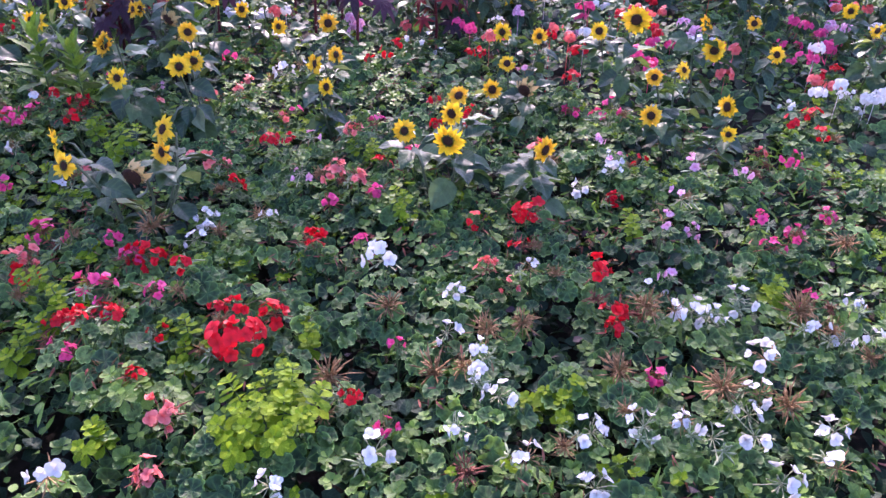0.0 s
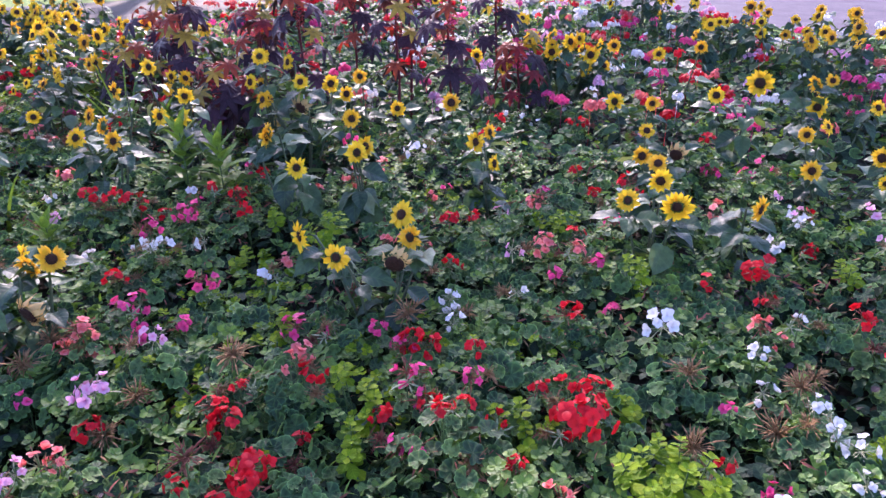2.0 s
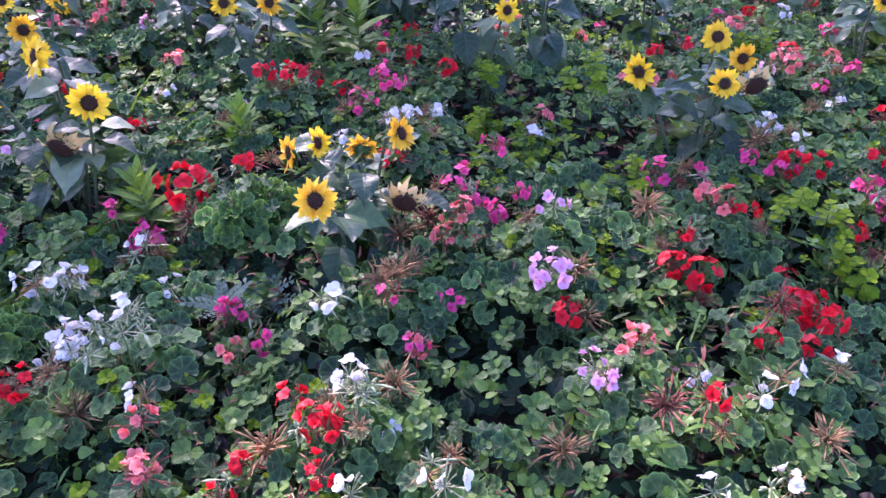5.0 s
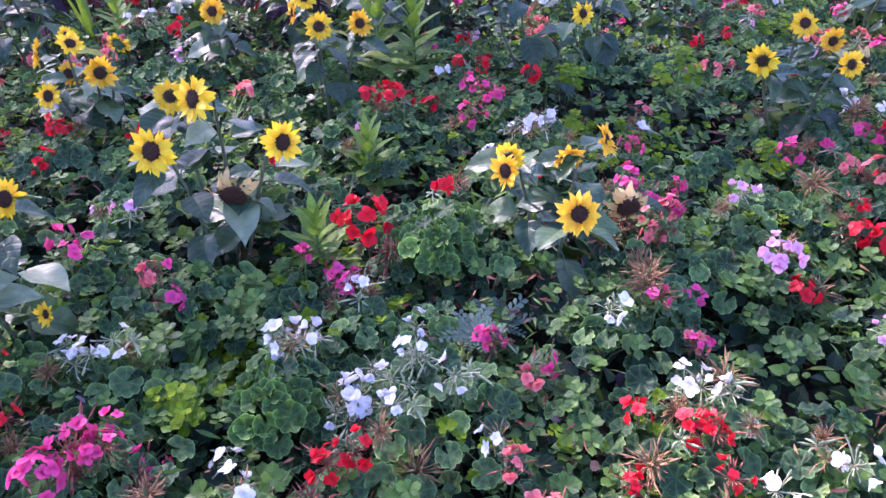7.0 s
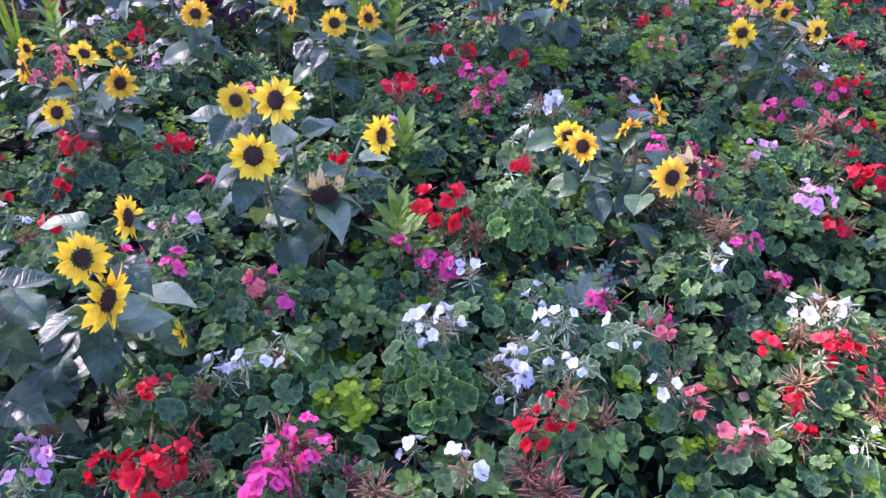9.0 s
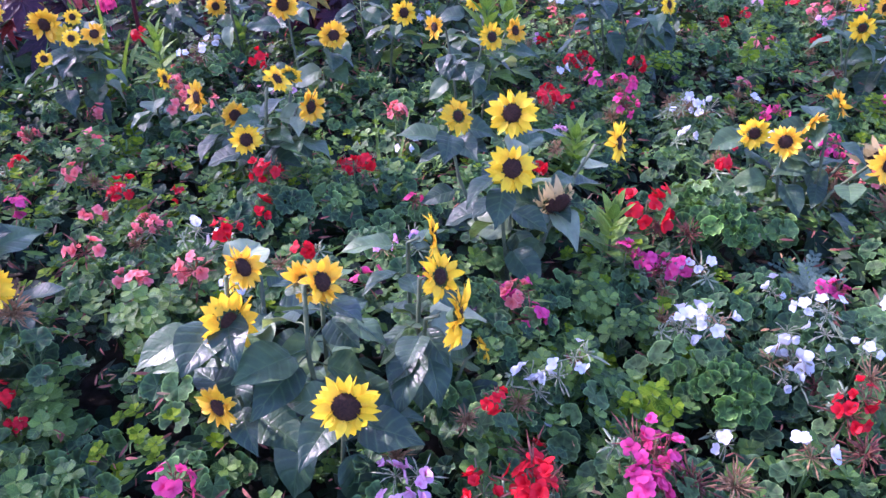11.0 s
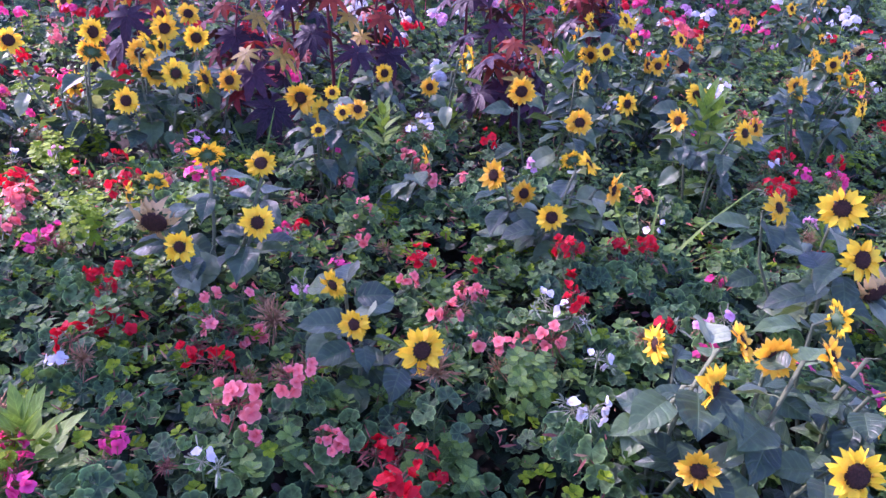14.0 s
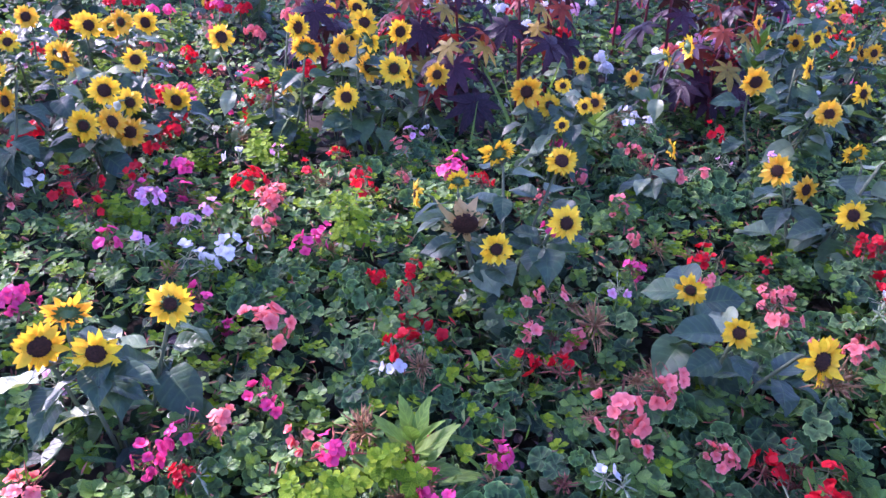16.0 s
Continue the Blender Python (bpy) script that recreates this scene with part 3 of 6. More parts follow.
def green_clump(x, y, z):
    lime_clump(x, y, z, 1.02, GREEN_SPRIGS, "mid green clump of upright whorled leafy sprigs")


def ruffled_geranium(x, y, z):
    """A geranium not in flower: a dome of fresh ruffled leaves."""
    plant = tagged(new("geranium"), "geranium in leaf with fresh green ruffled leaves", "geranium", "geraniums in leaf")
    plant.location = (x, y, 0)
    s, st = Shape(), Shape()
    for i in range(24):
        a, r = i * 2.4 + rng.uniform(-0.3, 0.3), 0.021 * math.sqrt(i) + rng.uniform(-0.008, 0.008)
        top = z + 0.01 - 4.5 * r * r + rng.uniform(-0.008, 0.008)
        v, f, uv = rng.choice(RUFFLED)
        n = (9 * r * math.cos(a) + rng.uniform(-0.2, 0.2), 9 * r * math.sin(a) - 0.3 + rng.uniform(-0.2, 0.2), 1)
        s.add(v, f, uv, facing(n, a + 3.1 + rng.uniform(-0.5, 0.5), rng.uniform(0.024, 0.036), (r * math.cos(a), r * math.sin(a), top)))
        tube(st, arc((0, 0, max(0.0, top - 0.12)), (r * math.cos(a), r * math.sin(a), top - 0.002), (0, 0, 0.01), 3), 0.0018, 0.0013, 3)
    tube(st, [(0.02, 0.01, -0.02), (0.01, 0, z * 0.4), (0, 0, z - 0.03)], 0.004, 0.003, 5)
    child("foliage", s.mesh("foliage", M_FRESH), plant)
    child("stem", st.mesh("stem", M_STEM), plant, None, "pale green stem and leaf stalks")
    FLOWERS.append((x, y, z - 0.02))



def lime_clump(x, y, z, size, sprigs=None, words="bright lime green clump of small rounded leaves"):
    plant = tagged(new("leafy_clump"), words, "foliage plant", "lime green clumps")
    plant.location = (x, y, 0)
    for i in range(18 if size > 1.3 else 5 if size > 1 else 3):
        a, r = i * 2.4 + rng.uniform(-0.5, 0.5), (0.034 if size > 1.3 else 0.042) * math.sqrt(i) + rng.uniform(-0.015, 0.015)
        lean = Vector((4 * r * math.cos(a), 4 * r * math.sin(a) - 0.15, 1))
        child("sprig", rng.choice(sprigs or LIME), plant, facing(lean, rng.uniform(0, 6), rng.uniform(0.8, 1.25), (r * math.cos(a), r * math.sin(a), z + rng.uniform(-0.045, 0.02) - 1.2 * r * r)))
    FLOWERS.append((x, y, z - 0.03))


# ---- sunflowers ----
def ray_petals(n, droop, wild, faded=False):
    """Two whorls of petals; ragged heads lack some and curl others."""
    s, ragged = Shape(), rng.choice((0.0, 0.03, 0.08, 0.16))
    for layer in (0, 1):
        for i in range(n):
            if rng.random() < (0.14 if faded else ragged):
                continue
            a = 2 * math.pi * (i + 0.5 * layer) / n + rng.uniform(-0.09, 0.09)
            ln = rng.uniform(0.5, 0.72) * (0.92 if layer else 1.0)
            v, f, uv = long_leaf(rng.uniform(0.21, 0.29), 5, 1, droop + rng.uniform(-wild, wild), 0.25, "ovate", 0.02 if not faded else 0.09, rng.uniform(0, 6))
            m = Matrix.Rotation(a, 4, "Z") @ Matrix.Translation((0.32, 0, 0.02 - 0.05 * layer)) @ Matrix.Rotation(rng.gauss(-0.05, 0.42), 4, "X") @ Matrix.Rotation(rng.gauss(0.03, 0.22 + 1.0 * ragged) + (0.4 if faded else 0), 4, "Y") @ Matrix.Diagonal((ln, ln, ln, 1))
            s.add(v, f, uv, m)
    return s.mesh("petals", M_FADED if faded else rng.choice((M_YELLOW, M_YELLOW, M_YELLOW, M_YELLOW, M_GOLD)))


def seed_disc():
    s = Shape()
    v, uv, f = [(0, 0, 0.13)], [(0, 0)], []
    for r, z in ((0.16, 0.12), (0.32, 0.09), (0.44, 0.02), (0.44, -0.05)):
        v += [(r * math.cos(a), r * math.sin(a), z) for a in [2 * math.pi * i / 18 for i in range(18)]]
        uv += [(r, 0)] * 18
    f += [(0, 1 + i, 1 + (i + 1) % 18) for i in range(18)]
    for k in range(3):
        f += [(1 + 18 * k + i, 19 + 18 * k + i, 19 + 18 * k + (i + 1) % 18, 1 + 18 * k + (i + 1) % 18) for i in range(18)]
    s.add(v, f, uv)
    for i in range(110):
        r, a = 0.043 * math.sqrt(i + 0.5), i * 2.39996
        c, h = Vector((r * math.cos(a), r * math.sin(a), 0.125 - 0.35 * r * r)), 0.05 + 0.03 * (i > 55)
        p = [c + Vector((0.018 * math.cos(w), 0.018 * math.sin(w), 0)) for w in (a, a + 2.1, a + 4.2)] + [c + Vector((0.25 * c.x * h, 0.25 * c.y * h, h))]
        s.add([tuple(q) for q in p], [(0, 1, 3), (1, 2, 3), (2, 0, 3)], [(r, 0)] * 4)
    return s.mesh("disc", M_DISC)


def receptacle():
    s = Shape()
    tube(s, [(0, 0, -0.34), (0, 0, -0.24), (0, 0, -0.12), (0, 0, -0.02)], 0.08, 0.42, 12)
    for i in range(18):
        v, f, uv = long_leaf(0.3, 4, 1, -0.15, 0.1, "spear")
        s.add(v, f, uv, Matrix.Rotation(i * 2.4, 4, "Z") @ Matrix.Translation((0.3, 0, -0.12)) @ Matrix.Rotation(rng.uniform(-0.08, 0.22), 4, "Y") @ Matrix.Scale(rng.uniform(0.28, 0.37), 4))
    return s.mesh("flower_head", M_BRACT)


RAYS = [ray_petals(rng.choice((15, 16, 17, 18)), rng.uniform(-0.2, 0.35), 0.34) for _ in range(12)]
RAYS_OLD = [ray_petals(11, 0.7, 0.5, True) for _ in range(3)]
DISCS, CALYX = [seed_disc() for _ in range(2)], [receptacle() for _ in range(2)]


def sunflower_leaf():
    s = Shape()
    v, f, uv = long_leaf(rng.uniform(0.25, 0.33), 10, 3, rng.uniform(0.05, 0.5), rng.uniform(0.2, 0.8), "broad", rng.uniform(0.02, 0.05), rng.uniform(0, 6))
    s.add(v, f, uv, Matrix.Translation((0.32, 0, 0)))
    tube(s, [(0, 0, -0.02), (0.16, 0, 0.03), (0.33, 0, 0)], 0.018, 0.013, 4)
    return s.mesh("leaf", M_SUNLEAF)


SUN_LEAVES = [sunflower_leaf() for _ in range(14)]


SUN_TEMPLATES = [long_leaf(rng.uniform(0.24, 0.31), 6, 2, rng.uniform(0.1, 0.7), rng.uniform(0.25, 0.7), "broad", 0.03, rng.uniform(0, 6)) for _ in range(5)]


def sunflower(x, y, heads, far=False):
    """Branched dwarf sunflower rooted at x, y. Heads: place, width, withered or not, turn from straight to the front (degrees), rise."""
    old = sum(h[4] for h in heads)
    plant = tagged(new("sunflower"), "dwarf sunflower with " + ("one yellow dark-centred head" if len(heads) == 1 else "several yellow dark-centred heads") + (", some withered," if old else "") + " and large leaves", "sunflower", "sunflowers in the flower bed")
    plant.location = (x, y, 0)
    lines, stems = [], Shape()
    for hx, hy, hz, wide, gone, turn, rise in heads:
        turn = radians(turn)
        face = Vector((math.sin(turn), -math.cos(turn), rise)).normalized()
        top = Vector((hx - x, hy - y, hz))
        neck = top - face * (0.3 * wide)
        mid = Vector((neck.x * 0.75 - face.x * 0.03, neck.y * 0.75 - face.y * 0.05, neck.z * 0.7))
        low = Vector((neck.x * 0.3, neck.y * 0.3, neck.z * 0.3))
        line = [Vector((0, 0, -0.02)), low, mid, neck + Vector((-face.x * 0.025, -face.y * 0.025, -0.012)), neck]
        lines.append(line)
        st = Shape() if not (far and stems.n) else stems
        stems = st
        tube(st, line, 0.006, 0.0036, 6)
        if not far:
            child("stem", st.mesh("stem", M_SUNSTEM), plant)
        head = child("flower_head", rng.choice(CALYX), plant, facing(face, rng.uniform(0, 6), wide * 0.56, top))
        ob = child("petals", rng.choice(RAYS_OLD if gone else RAYS), head, None, "pale shrivelled petals" if gone else "")
        child("disc", rng.choice(DISCS), head, Matrix.Scale(rng.uniform(0.6, 0.92) if not gone else 1.05, 4), "dark brown seed disc")
    turn, leaves = rng.uniform(0, 6), []
    for i in range(12 + int(5.6 * len(heads))):
        line = lines[i % len(lines)]
        k = rng.uniform(0.45, 0.98) * 2.98
        a, b = line[int(k)], line[int(k) + 1]
        at = a.lerp(b, k % 1)
        at.z = max(at.z, 0.2)
        turn += 2.4
        dip = rng.uniform(-0.3, 0.25) + (rng.uniform(0.1, 0.75) if k < 2.0 else 0.0)
        m = Matrix.Translation(at) @ Matrix.Rotation(turn + rng.uniform(-0.4, 0.4), 4, "Z") @ Matrix.Rotation(dip, 4, "Y") @ Matrix.Rotation(rng.uniform(-0.55, 0.55), 4, "X")
        leaves.append(m @ Matrix.Scale(rng.uniform(0.075, 0.13) * (1.35 - 0.16 * k), 4))
    if not far:
        for m in leaves:
            child("leaf", rng.choice(SUN_LEAVES), plant, m)
        return
    s = Shape()
    for m in leaves:
        v, f, uv = rng.choice(SUN_TEMPLATES)
        s.add(v, f, uv, m)
    child("stem", stems.mesh("stem", M_SUNSTEM), plant)
    child("foliage", s.mesh("foliage", M_SUNLEAF_MANY), plant)


# ---- castor plants, shoots and grass blades ----
def palmate(n=8):
    s = Shape()
    for i in range(n):
        a = math.radians(-150 + 300 * i / (n - 1))
        ln = 1 - 0.32 * abs(i - (n - 1) / 2) / ((n - 1) / 2)
        v, f, uv = long_leaf(0.17, 6, 1, rng.uniform(0.2, 0.5), 0.35, "ovate", 0.015, rng.uniform(0, 6))
        s.add(v, f, uv, Matrix.Rotation(a, 4, "Z") @ Matrix.Translation((0.02, 0, 0.004 * (i % 2))) @ Matrix.Scale(ln, 4))
    return s


CASTOR_LEAVES = [palmate(rng.choice((7, 8, 9))).mesh("leaf", M_CASTOR) for _ in range(4)]
CASTOR_GOLD = [palmate(7).mesh("leaf", M_CASTOR_GOLD)]
CASTOR_YOUNG = [palmate(7).mesh("leaf", M_CASTOR_RED) for _ in range(3)]


def seed_spike():
    s = Shape()
    for i in range(26):
        z, a = 0.005 * i, i * 2.4
        c = Vector((0.018 * math.cos(a), 0.018 * math.sin(a), z))
        for w in range(5):
            d = Vector((math.cos(a + w * 1.3), math.sin(a + w * 1.3), math.sin(w * 2.0))).normalized()
            tube(s, [c, c + d * 0.006, c + d * 0.012], 0.004, 0.0006, 3)
    return s.mesh("seed_spike", M_SEED)


SPIKES = [seed_spike() for _ in range(2)]


def castor_plant(x, y, height):
    plant = tagged(new("castor_plant"), "dark purple castor plant with red stems and hand-shaped leaves", "castor plant", "castor plants")
    plant.location = (x, y, 0)
    st = Shape()
    line = [Vector((0, 0, -0.02)), Vector((0.01, 0.01, height * 0.4)), Vector((-0.01, 0.02, height * 0.75)), Vector((0.01, 0, height))]
    tube(st, line, 0.011, 0.006, 6)
    places = []
    for i in range(14):
        k = 0.35 + 0.65 * i / 13
        j = k * 2.99
        at = line[int(j)].lerp(line[int(j) + 1], j % 1)
        a = i * 2.4 + rng.uniform(-0.4, 0.4)
        reach = rng.uniform(0.1, 0.2) * (1.25 - 0.6 * k)
        tip = at + Vector((reach * math.cos(a), reach * math.sin(a), rng.uniform(0.01, 0.07)))
        tube(st, arc(at, tip, (0, 0, 0.015), 4), 0.0035, 0.0026, 5)
        young = i >= 10 or rng.random() < 0.3
        size = rng.uniform(0.115, 0.165) * (0.7 if young else 1.0)
        n = Vector((0.6 * math.cos(a), 0.6 * math.sin(a) - 0.15, 0.8))
        x_ = Vector((math.cos(a), math.sin(a), 0))
        z_ = n.normalized()
        x_ = (x_ - z_ * x_.dot(z_)).normalized()
        places.append((young, Matrix.Translation(tip) @ Matrix((x_, z_.cross(x_), z_)).transposed().to_4x4() @ Matrix.Scale(size, 4)))
    child("stem", st.mesh("stem", M_CASTOR_STEM), plant, None, "dark red stem and leaf stalks")
    for young, m in places:
        child("leaf", rng.choice(CASTOR_YOUNG + CASTOR_GOLD[:1] if young else CASTOR_LEAVES), plant, m, "red or golden young leaf" if young else "")
    if rng.random() < 0.75:
        child("seed_spike", rng.choice(SPIKES), plant, pose(0.03, -0.04, height * 0.72, rng.uniform(-15, 15), 0, 0), "spiky crimson seed spike")


def leafy_shoot(x, y, top, size=1.2):
    plant = tagged(new("leafy_shoot"), "upright light green shoot with pointed leaves", "foliage plant", "light green shoots")
    plant.location = (x, y, 0)
    s, st = Shape(), Shape()
    tube(st, [(0, 0, -0.02), (0.005, 0, top * 0.5), (0, 0, top * 0.93)], 0.005, 0.003, 5)
    for i in range(22):
        k = i / 21
        a, lift = i * 2.4, 0.25 + 0.95 * k
        v, f, uv = long_leaf(0.17, 6, 1, 0.3 - 0.2 * k, 0.35, "ovate")
        m = Matrix.Translation((0, 0, top * (0.45 + 0.5 * k))) @ Matrix.Rotation(a, 4, "Z") @ Matrix.Rotation(-lift, 4, "Y") @ Matrix.Scale(size * (0.12 - 0.05 * k), 4)
        s.add(v, f, uv, m)
    child("stem", st.mesh("stem", M_STEM), plant)
    child("leaves", s.mesh("leaves", M_SHOOT), plant)


def blade_tuft(x, y, top, n=7):
    plant = tagged(new("grass_tuft"), "tuft of long arching green blades", "grass", "grass tufts")
    plant.location = (x, y, 0)
    for i in range(n):
        a, s = rng.uniform(0, 6.3), Shape()
        ln = top * rng.uniform(0.75, 1.15)
        v, f, uv = long_leaf(0.022, 9, 1, rng.uniform(0.1, 0.6), 0.4, "spear")
        s.add(v, f, uv, Matrix.Rotation(a, 4, "Z") @ Matrix.Rotation(-rng.uniform(1.0, 1.4), 4, "Y") @ Matrix.Scale(ln, 4))
        child("blade", s.mesh("blade", M_SHOOT), plant)


def silver_plant(x, y, z):
    plant = tagged(new("silver_leaf_plant"), "low silvery green plant with deeply cut leaves", "foliage plant")
    plant.location = (x, y, 0)
    s = Shape()
    for i in range(12):
        a, ln = i * 2.4, rng.uniform(0.06, 0.1)
        base = Matrix.Translation((0, 0, z - 0.05)) @ Matrix.Rotation(a, 4, "Z") @ Matrix.Rotation(-rng.uniform(0.1, 0.9), 4, "Y") @ Matrix.Scale(ln, 4)
        v, f, uv = long_leaf(0.06, 5, 1, 0.3, 0.2, "spear")
        s.add(v, f, uv, base)
        for k in range(5):
            for side in (-1, 1):
                v, f, uv = long_leaf(0.3, 3, 1, 0.1, 0.2, "spoon")
                s.add(v, f, uv, base @ Matrix.Translation((0.2 + 0.16 * k, 0, -0.3 * (0.2 + 0.16 * k) ** 2)) @ Matrix.Rotation(side * 0.9, 4, "Z") @ Matrix.Scale(0.3 - 0.02 * k, 4))
    child("leaves", s.mesh("leaves", M_SILVER), plant)
    st = Shape()
    tube(st, [(0, 0, -0.02), (0, 0, z * 0.5), (0, 0, z - 0.05)], 0.005, 0.003, 5)
    child("stem", st.mesh("stem", M_STEM), plant)


# ---- where they grow ----
sunflower(-4.19, 2.13, [(-4.22, 1.96, 0.49, 0.108, 0, -30, 0.50), (-4.19, 2.08, 0.65, 0.082, 0, 25, 0.60), (-4.18, 2.18, 0.58, 0.089, 0, -46, 0.12)])
sunflower(-3.91, 2.17, [(-3.98, 2.06, 0.59, 0.095, 0, 20, 0.50), (-3.96, 2.03, 0.51, 0.118, 0, 48, 0.00), (-3.89, 2.23, 0.55, 0.092, 0, 60, 0.10), (-3.85, 2.10, 0.33, 0.055, 0, 80, 0.20)])
sunflower(-2.63, 2.25, [(-2.68, 1.99, 0.47, 0.100, 0, -12, 0.40), (-2.78, 2.22, 0.47, 0.090, 0, -60, 0.20), (-2.60, 2.26, 0.46, 0.083, 0, 180, 0.40), (-2.50, 2.26, 0.50, 0.093, 0, 62, 0.50), (-2.49, 2.12, 0.38, 0.116, 1, -10, -0.35), (-2.73, 2.35, 0.43, 0.095, 0, -45, 0.23)])
sunflower(-4.31, 2.33, [(-4.32, 2.20, 0.54, 0.115, 0, 20, 0.20), (-4.38, 2.15, 0.41, 0.085, 0, -60, 0.20), (-4.28, 2.20, 0.64, 0.078, 0, 40, 0.80), (-4.25, 2.41, 0.49, 0.090, 0, -115, 0.10)])
sunflower(-3.49, 2.49, [(-3.60, 2.36, 0.56, 0.112, 0, -25, 0.50), (-3.50, 2.50, 0.62, 0.118, 0, -50, 0.40), (-3.30, 2.33, 0.56, 0.102, 0, 35, 0.20), (-3.57, 2.63, 0.58, 0.091, 0, 5, 0.67), (-3.44, 2.37, 0.41, 0.130, 1, -10, -0.35)])
sunflower(-1.59, 2.71, [(-1.63, 2.48, 0.53, 0.088, 0, 0, 0.40), (-1.49, 2.60, 0.47, 0.118, 1, 10, -0.30), (-1.83, 2.62, 0.51, 0.100, 0, -40, 0.00), (-1.55, 2.82, 0.54, 0.095, 0, -17, 0.61), (-1.49, 2.74, 0.50, 0.087, 0, -13, 0.18)])
sunflower(-4.74, 2.87, [(-4.68, 2.67, 0.45, 0.108, 0, -12, 0.40), (-4.78, 2.80, 0.47, 0.070, 0, -50, 0.30), (-4.76, 2.96, 0.48, 0.075, 0, -60, 0.00)])
sunflower(-3.92, 3.21, [(-3.99, 3.08, 0.44, 0.088, 0, -30, 0.50), (-4.05, 3.31, 0.50, 0.100, 0, -75, 0.30), (-3.81, 3.02, 0.52, 0.100, 0, 25, 0.10), (-3.88, 3.07, 0.60, 0.080, 0, 40, 0.90), (-3.78, 3.25, 0.53, 0.080, 0, 160, 0.40), (-3.96, 3.26, 0.44, 0.080, 0, -10, 0.28)])
sunflower(-3.12, 3.25, [(-3.14, 3.09, 0.58, 0.096, 0, 0, 0.50), (-3.00, 3.15, 0.56, 0.086, 0, 8, 0.40), (-3.21, 3.33, 0.56, 0.086, 0, -80, 0.10)])
sunflower(-2.28, 3.37, [(-2.17, 3.23, 0.50, 0.089, 0, 12, 0.40), (-2.40, 3.40, 0.56, 0.095, 0, 88, 0.00), (-2.40, 3.41, 0.58, 0.085, 0, -60, 0.20)])
sunflower(-0.75, 3.39, [(-0.84, 3.22, 0.52, 0.085, 0, 10, 0.40), (-0.67, 3.21, 0.52, 0.115, 0, 0, -0.10), (-0.76, 3.51, 0.57, 0.080, 0, 0, 0.90), (-0.74, 3.40, 0.54, 0.090, 0, -6, -0.02)])
sunflower(-5.95, 3.41, [(-5.80, 3.43, 0.48, 0.098, 0, -15, 0.30), (-5.96, 3.32, 0.48, 0.092, 0, -15, 0.20), (-6.05, 3.36, 0.50, 0.098, 0, 10, 0.10), (-5.99, 3.41, 0.53, 0.092, 0, 170, 0.40)])
sunflower(-0.38, 3.46, [(-0.38, 3.40, 0.47, 0.092, 0, 62, 0.00)])
sunflower(-4.92, 3.52, [(-4.81, 3.35, 0.48, 0.096, 0, -15, 0.40), (-4.75, 3.47, 0.60, 0.088, 0, -30, 0.90), (-5.02, 3.36, 0.45, 0.086, 0, -30, 0.30), (-5.06, 3.45, 0.49, 0.132, 1, -30, -0.30), (-5.02, 3.56, 0.56, 0.065, 0, 150, 0.50), (-5.08, 3.69, 0.48, 0.080, 0, -110, 0.10), (-4.86, 3.62, 0.59, 0.100, 0, 170, 0.60)])
sunflower(-1.99, 3.52, [(-1.96, 3.37, 0.54, 0.095, 0, 50, 0.20), (-1.96, 3.46, 0.54, 0.090, 0, 62, 0.30), (-2.07, 3.57, 0.62, 0.085, 0, 40, 0.20)])
sunflower(-2.91, 3.56, [(-2.91, 3.51, 0.57, 0.095, 0, -27, 0.53)])
sunflower(-3.52, 3.74, [(-3.50, 3.56, 0.52, 0.085, 0, -20, 0.40), (-3.49, 3.55, 0.52, 0.100, 0, -30, 0.40), (-3.56, 3.83, 0.57, 0.115, 0, -30, 0.00)])
sunflower(-4.05, 3.78, [(-4.05, 3.73, 0.42, 0.079, 0, 57, 0.25)])
sunflower(-3.16, 3.83, [(-3.17, 3.89, 0.56, 0.092, 0, 20, 0.10), (-3.15, 3.65, 0.52, 0.098, 0, -7, 0.27)])
sunflower(-1.51, 3.83, [(-1.45, 3.68, 0.44, 0.080, 0, 75, 0.20), (-1.56, 3.77, 0.50, 0.094, 0, -28, 0.14), (-1.53, 3.90, 0.51, 0.086, 0, 71, 0.29)])
sunflower(-2.58, 4.09, [(-2.53, 3.97, 0.66, 0.080, 0, 10, 0.40), (-2.73, 3.96, 0.56, 0.082, 0, 10, 0.40), (-2.72, 3.91, 0.57, 0.086, 0, -20, 0.30), (-2.52, 3.93, 0.54, 0.113, 1, -10, -0.35), (-2.52, 4.28, 0.58, 0.095, 0, 13, 0.38)])
sunflower(-4.28, 4.12, [(-4.20, 3.99, 0.53, 0.082, 0, -20, 0.70), (-4.28, 3.95, 0.54, 0.060, 0, -10, 0.50), (-4.24, 4.13, 0.56, 0.060, 0, -30, 0.30), (-4.38, 3.94, 0.49, 0.056, 0, -20, 0.30), (-4.27, 4.16, 0.48, 0.092, 0, -25, 0.15), (-4.33, 4.23, 0.52, 0.127, 0, -37, 0.07)])
sunflower(-2.84, 4.21, [(-2.81, 4.07, 0.75, 0.090, 0, 20, 0.70), (-2.89, 4.18, 0.57, 0.090, 0, -15, 0.30), (-2.89, 4.08, 0.61, 0.085, 0, -15, 0.20), (-2.89, 4.21, 0.72, 0.098, 0, 43, 0.31), (-2.70, 4.16, 0.71, 0.084, 0, -25, 0.34)])
sunflower(-0.01, 4.23, [(-0.13, 4.07, 0.41, 0.090, 0, 0, 0.20), (0.15, 4.18, 0.46, 0.095, 0, -40, 0.10), (0.18, 4.14, 0.36, 0.065, 0, 0, 0.20), (-0.16, 4.20, 0.53, 0.075, 0, 0, 0.30), (-0.06, 4.33, 0.54, 0.075, 0, 60, 0.60)])
